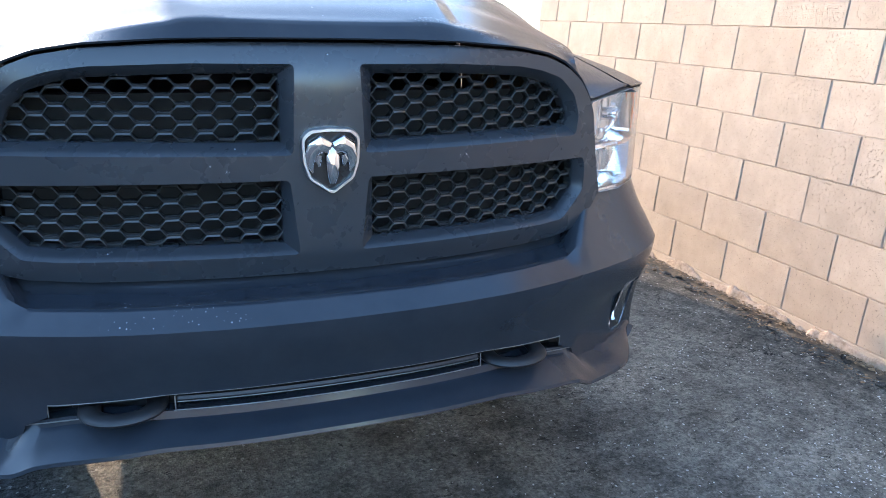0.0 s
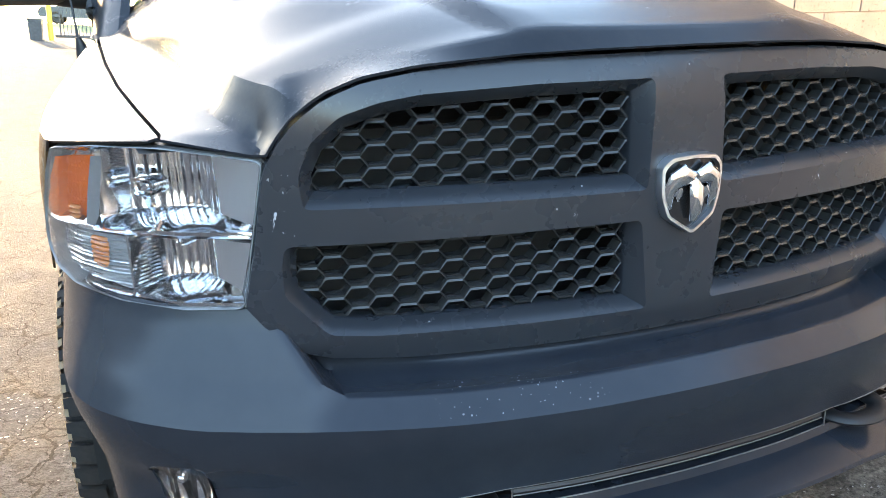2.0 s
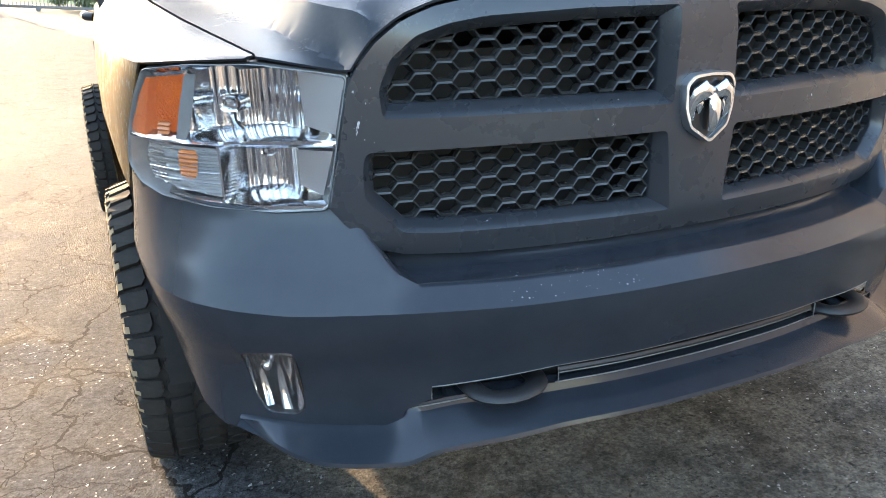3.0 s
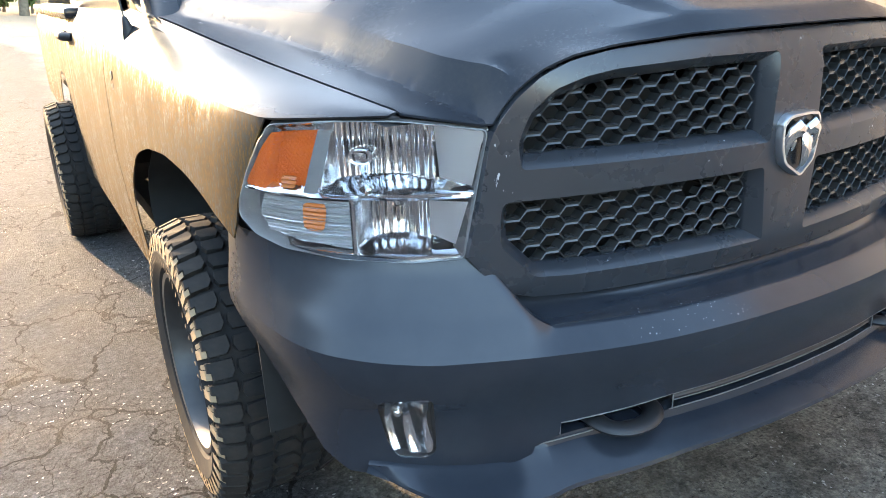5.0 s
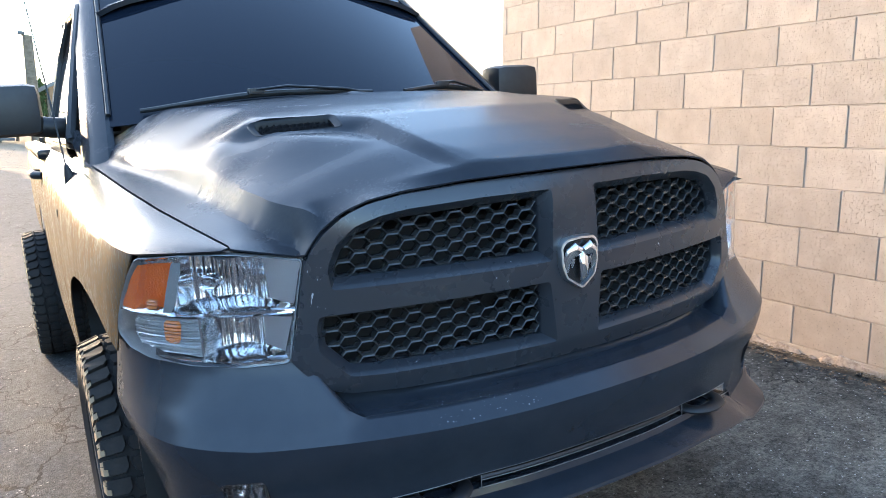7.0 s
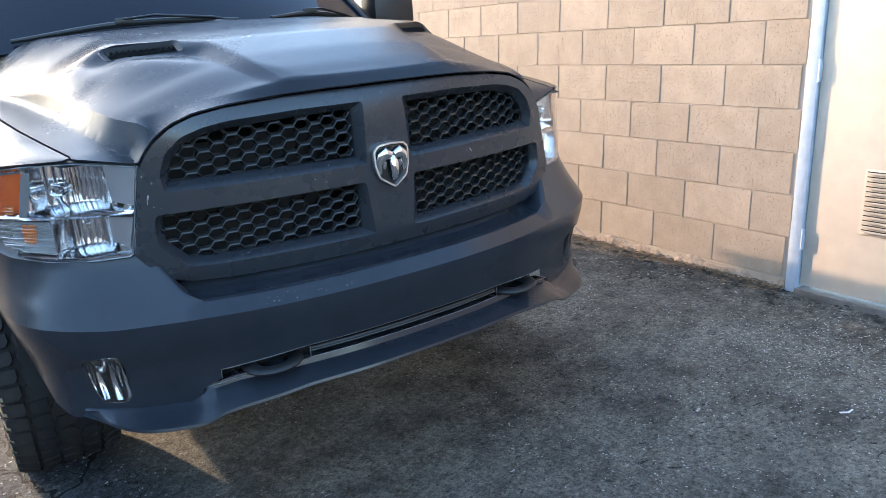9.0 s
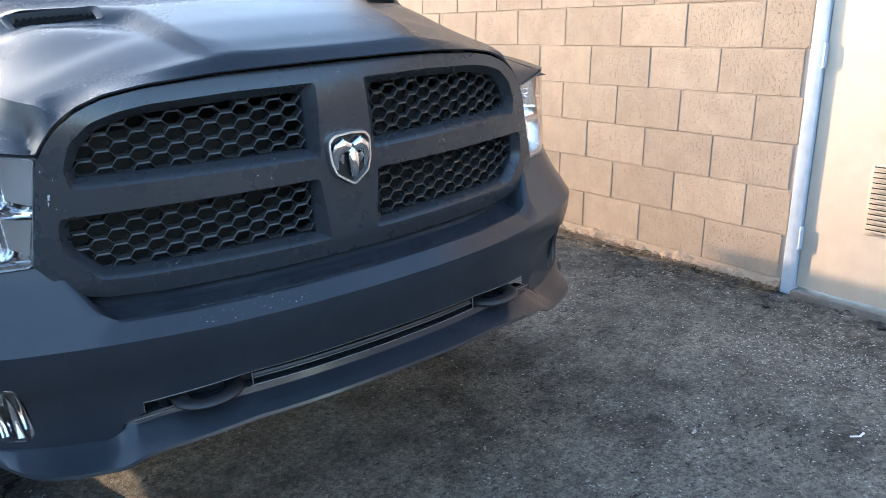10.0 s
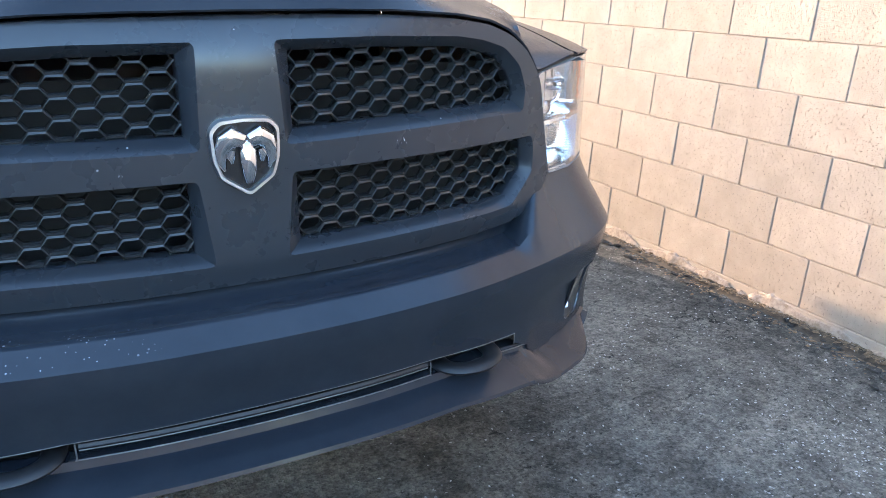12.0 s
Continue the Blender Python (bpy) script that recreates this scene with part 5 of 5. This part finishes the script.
tagged(part("leaf_litter", scatter(1300, lambda: (-abs(rng.gauss(0, .055)) - .004, -.42 + 3.3 * rng.random() ** 1.3), .0085, .25), LEAF, None, smooth=False), "dry leaf litter at the wall foot", "leaves", kind="stuff")
tagged(part("loose_grit", scatter(2600, lambda: (-1.9 * rng.random() ** 1.2 - .03, rng.uniform(-2.4, 1.4)) if rng.random() < .6 else (rng.gauss(-.52, .22), rng.gauss(-.95, .30)), .0034, .6), STONE, None, smooth=False), "pale loose grit on the asphalt", "gravel", kind="stuff")
paper = tube([(-.935, -1.215, ground_height(-.93) + .004), (-.915, -1.235, ground_height(-.915) + .006), (-.885, -1.232, ground_height(-.885) + .004)], .004, sides=6, flat=.6)
tagged(part("paper_scrap", paper, plain_noise("white_paper", (.7, .7, .7), (.8, .8, .8), .8, 30, .1), None), "small white paper scrap on the asphalt", "litter")

# ---- up the alley ----
STUCCO = plain_noise("orange_stucco", (.42, .26, .16), (.52, .34, .22), .9, 4, .3)
ROOFING = plain_noise("grey_roofing", (.16, .16, .16), (.26, .26, .25), .85, 6, .3)
STEEL = plain_noise("dark_painted_steel", (.05, .05, .055), (.09, .09, .095), .5, 10, .1)
YELLOW = plain_noise("yellow_paint", (.62, .42, .04), (.70, .50, .07), .55, 12, .1)
WOOD = plain_noise("weathered_pole_wood", (.10, .075, .05), (.18, .14, .10), .9, 9, .4)
GREEN = plain_noise("foliage", (.045, .075, .02), (.10, .14, .045), .8, 14, .2)
GRASS = plain_noise("dry_grass", (.16, .17, .05), (.26, .25, .10), .9, 5, .3)


def gz(x, y):
    return ground_height(x, y)


house = thing("far_house", "orange stucco house with low grey roof", "house", Matrix.Translation((-1.0, 31.0, gz(-1, 31))))
part("wall", box((-1.0, 0, -.5), (7.0, 6, 2.1)), STUCCO, house)
part("roof", loft([[(-1.5, -.5, 1.75), (-.2, -.5, 2.45), (7.3, -.5, 2.6)], [(-1.5, 6.4, 1.75), (-.2, 6.4, 2.45), (7.3, 6.4, 2.6)]]), ROOFING, house, thick=.14)
part("post", box((-.92, -.34, -.4), (-.82, -.24, 2.0)), WOOD, house)
part("gable", loft([[(-1.0, -.02, 2.0), (-1.0, -.02, 2.02)], [(-.2, -.02, 2.0), (-.2, -.02, 2.36)], [(7.0, -.02, 2.0), (7.0, -.02, 2.5)]]), STUCCO, house, thick=.03)
window = part("window", box((.6, -.04, .7), (1.7, .02, 1.6), bevel=.01), PLASTIC, house)
part("pane", box((.66, -.05, .76), (1.64, -.042, 1.54)), WINDSHIELD, window)
pole = thing("utility_pole", "weathered wooden utility pole with small lamp", "pole", Matrix.Translation((-2.42, 29.5, gz(-2.42, 29.5))))
part("shaft", tube([(0, 0, -.5), (0, 0, 2.0), (-.03, 0, 3.85)], [.22, .19, .16], sides=12), WOOD, pole)
part("lamp", box((-.34, -.10, 3.86), (-.10, .10, 3.98), bevel=.03), STEEL, pole)


def shrub(x, y, r, h, n, seed):
    """A shrub: a short stem with limbs and many small leaf clumps, uneven and open."""
    rg = random.Random(seed)
    s = thing("shrub", "loose green shrub by the far fence", "shrub", Matrix.Translation((x, y, gz(x, y))), group="shrubs by the far fence")
    stem = tube([(0, 0, -.1), (.05, 0, h * .3), (.02, .04, h * .6)], [.06, .045, .02])
    for k in range(6):
        a = rg.random() * 6.3
        tube([(.03, 0, h * (.2 + .07 * k)), (r * .5 * math.cos(a), r * .5 * math.sin(a), h * (.45 + .08 * k))], [.025, .01], stem, sides=5)
    part("trunk", stem, WOOD, s)
    bm = bmesh.new()
    for _ in range(n):
        a, q, z = rg.random() * 6.3, rg.random() ** .6, rg.random()
        w = r * q * math.sin(math.pi * (.12 + .86 * z)) * (.75 + .5 * noise.noise((math.cos(a) * 2, math.sin(a) * 2, z * 3 + seed)))
        c = Vector((w * math.cos(a), w * math.sin(a), h * (.12 + .9 * z)))
        m = Euler((rg.random() * 6, rg.random() * 6, rg.random() * 6)).to_matrix()
        l = .07 + .07 * rg.random()
        bm.faces.new([bm.verts.new(c + m @ Vector(p)) for p in ((-l, 0, 0), (0, -l * .45, .01), (l, 0, 0), (0, l * .45, .01))])
    part("crown", bm, GREEN, s, smooth=False)


for k, (x, y, r, h) in enumerate(((-3.6, 30.5, .8, 1.5), (-3.0, 31.5, .7, 2.0), (-4.6, 33, .9, 1.5), (-2.1, 31.0, .45, 2.3))):
    shrub(x, y, r, h, 700, k + 1)

gate = thing("picket_gate", "dark steel picket gate on a low rail", "gate", Matrix.Translation((-6.3, 30.0, gz(-6, 30))))
part("bottom_rail", box((-.2, -.04, .10), (3.2, .04, .20), bevel=.01), STEEL, gate)
part("top_rail", box((-.2, -.03, 1.62), (3.2, .03, 1.70), bevel=.01), STEEL, gate)
part("wheel", tube([(1.15, -.05, .08), (1.15, .05, .08)], .09, sides=14), STEEL, gate)
picket = box((-.012, -.012, .2), (.012, .012, 1.62))
first = part("picket", picket, STEEL, gate)
for k in range(1, 27):
    ob = new("picket", first.data)
    ob.parent, ob.location = gate, (k * .125 - .15, 0, 0)
bollard = thing("bollard", "yellow painted steel bollard by the gate", "bollard", Matrix.Translation((-6.62, 29.8, gz(-6.6, 29.8))))
part("post", turned([(-.2, .09), (1.45, .09), (1.5, .06), (1.52, .001)], 16), YELLOW, bollard).matrix_local = Matrix.Rotation(radians(-90), 4, "Y")
bin_ = thing("waste_bin", "dark grey waste bin by the gate", "bin", Matrix.Translation((-7.1, 29.9, gz(-7, 29.9))))
part("body", loft([[(-.22 * s, -.22 * s, z), (.22 * s, -.22 * s, z), (.22 * s, .22 * s, z), (-.22 * s, .22 * s, z)] for s, z in ((.85, 0), (1.0, .62), (1.08, .62), (1.08, .68))], closed=True), STEEL, bin_)
part("lid", box((-.25, -.25, .68), (.25, .25, .74), bevel=.02), STEEL, bin_)
berm = loft([[(float(x), y, gz(x, y) + z + .05 * noise.noise((x * .8, y, 0))) for x in np.linspace(-22, 4, 40)] for y, z in ((36, -.1), (38, .10), (42, .16), (46, -.1))])
tagged(part("grass_strip", berm, GRASS, None), "dry grass strip behind the gate", "grass", kind="stuff")


def sedan(x, y):
    car = thing("parked_car", "black parked sedan beyond the gate", "car", Matrix.Translation((x, y, gz(x, y) + .1)))
    prof = [(-2.2, .35), (-2.25, .62), (-2.1, .80), (-1.2, .90), (-.6, 1.32), (.5, 1.36), (1.3, .95), (2.1, .86), (2.25, .6), (2.2, .35)]
    body = loft([[(px_, w * (1 - .16 * max(0, z - .9) / .45), z) for px_, z in prof] for w in (-.9, 0, .9)])
    for w in (-.9, .9):
        body.faces.new([body.verts.new((px_, w * (1 - .16 * max(0, z - .9) / .45), z)) for px_, z in prof])
    part("body", body, plain_noise("black_car_paint", (.015, .015, .017), (.02, .02, .022), .2, 5, .02), car)
    for w in (-.905, .905):
        q = bmesh.new()
        q.faces.new([q.verts.new((a, w * .945, b)) for a, b in ((-1.0, .97), (-.55, 1.26), (.45, 1.29), (1.05, .99))])
        part("side_window", q, WINDSHIELD, car, thick=.01)
        for a in (-1.4, 1.4):
            wh = part("wheel", turned([(-.1, .2), (-.1, .31), (.1, .31), (.1, .2), (-.1, .2)], 20), TYRE, car)
            wh.matrix_local = Matrix.Translation((a, w * .9, .31)) @ Matrix.Rotation(radians(90), 4, "Z")
            part("rim", turned([(-.08, .19), (.09, .19), (.095, .001)], 16), RIM, wh)


sedan(-6.4, 44.0)


# ---- unseen walls, added to dim what the truck's paint reflects ----
DULL = plain_noise("grey_brown_block", (.17, .16, .15), (.24, .225, .21), .9, 5, .3)
tagged(part("wall_south", box((-15.0, -14.2, -1.2), (.0, -14.0, 2.4)), DULL, None), "unseen grey wall added to dim reflections", "wall", kind="structure")
tagged(part("wall_west", box((-15.2, -14.2, -1.5), (-15.0, 30.0, 4.6)), DULL, None), "unseen grey wall added to dim reflections", "wall", kind="structure")
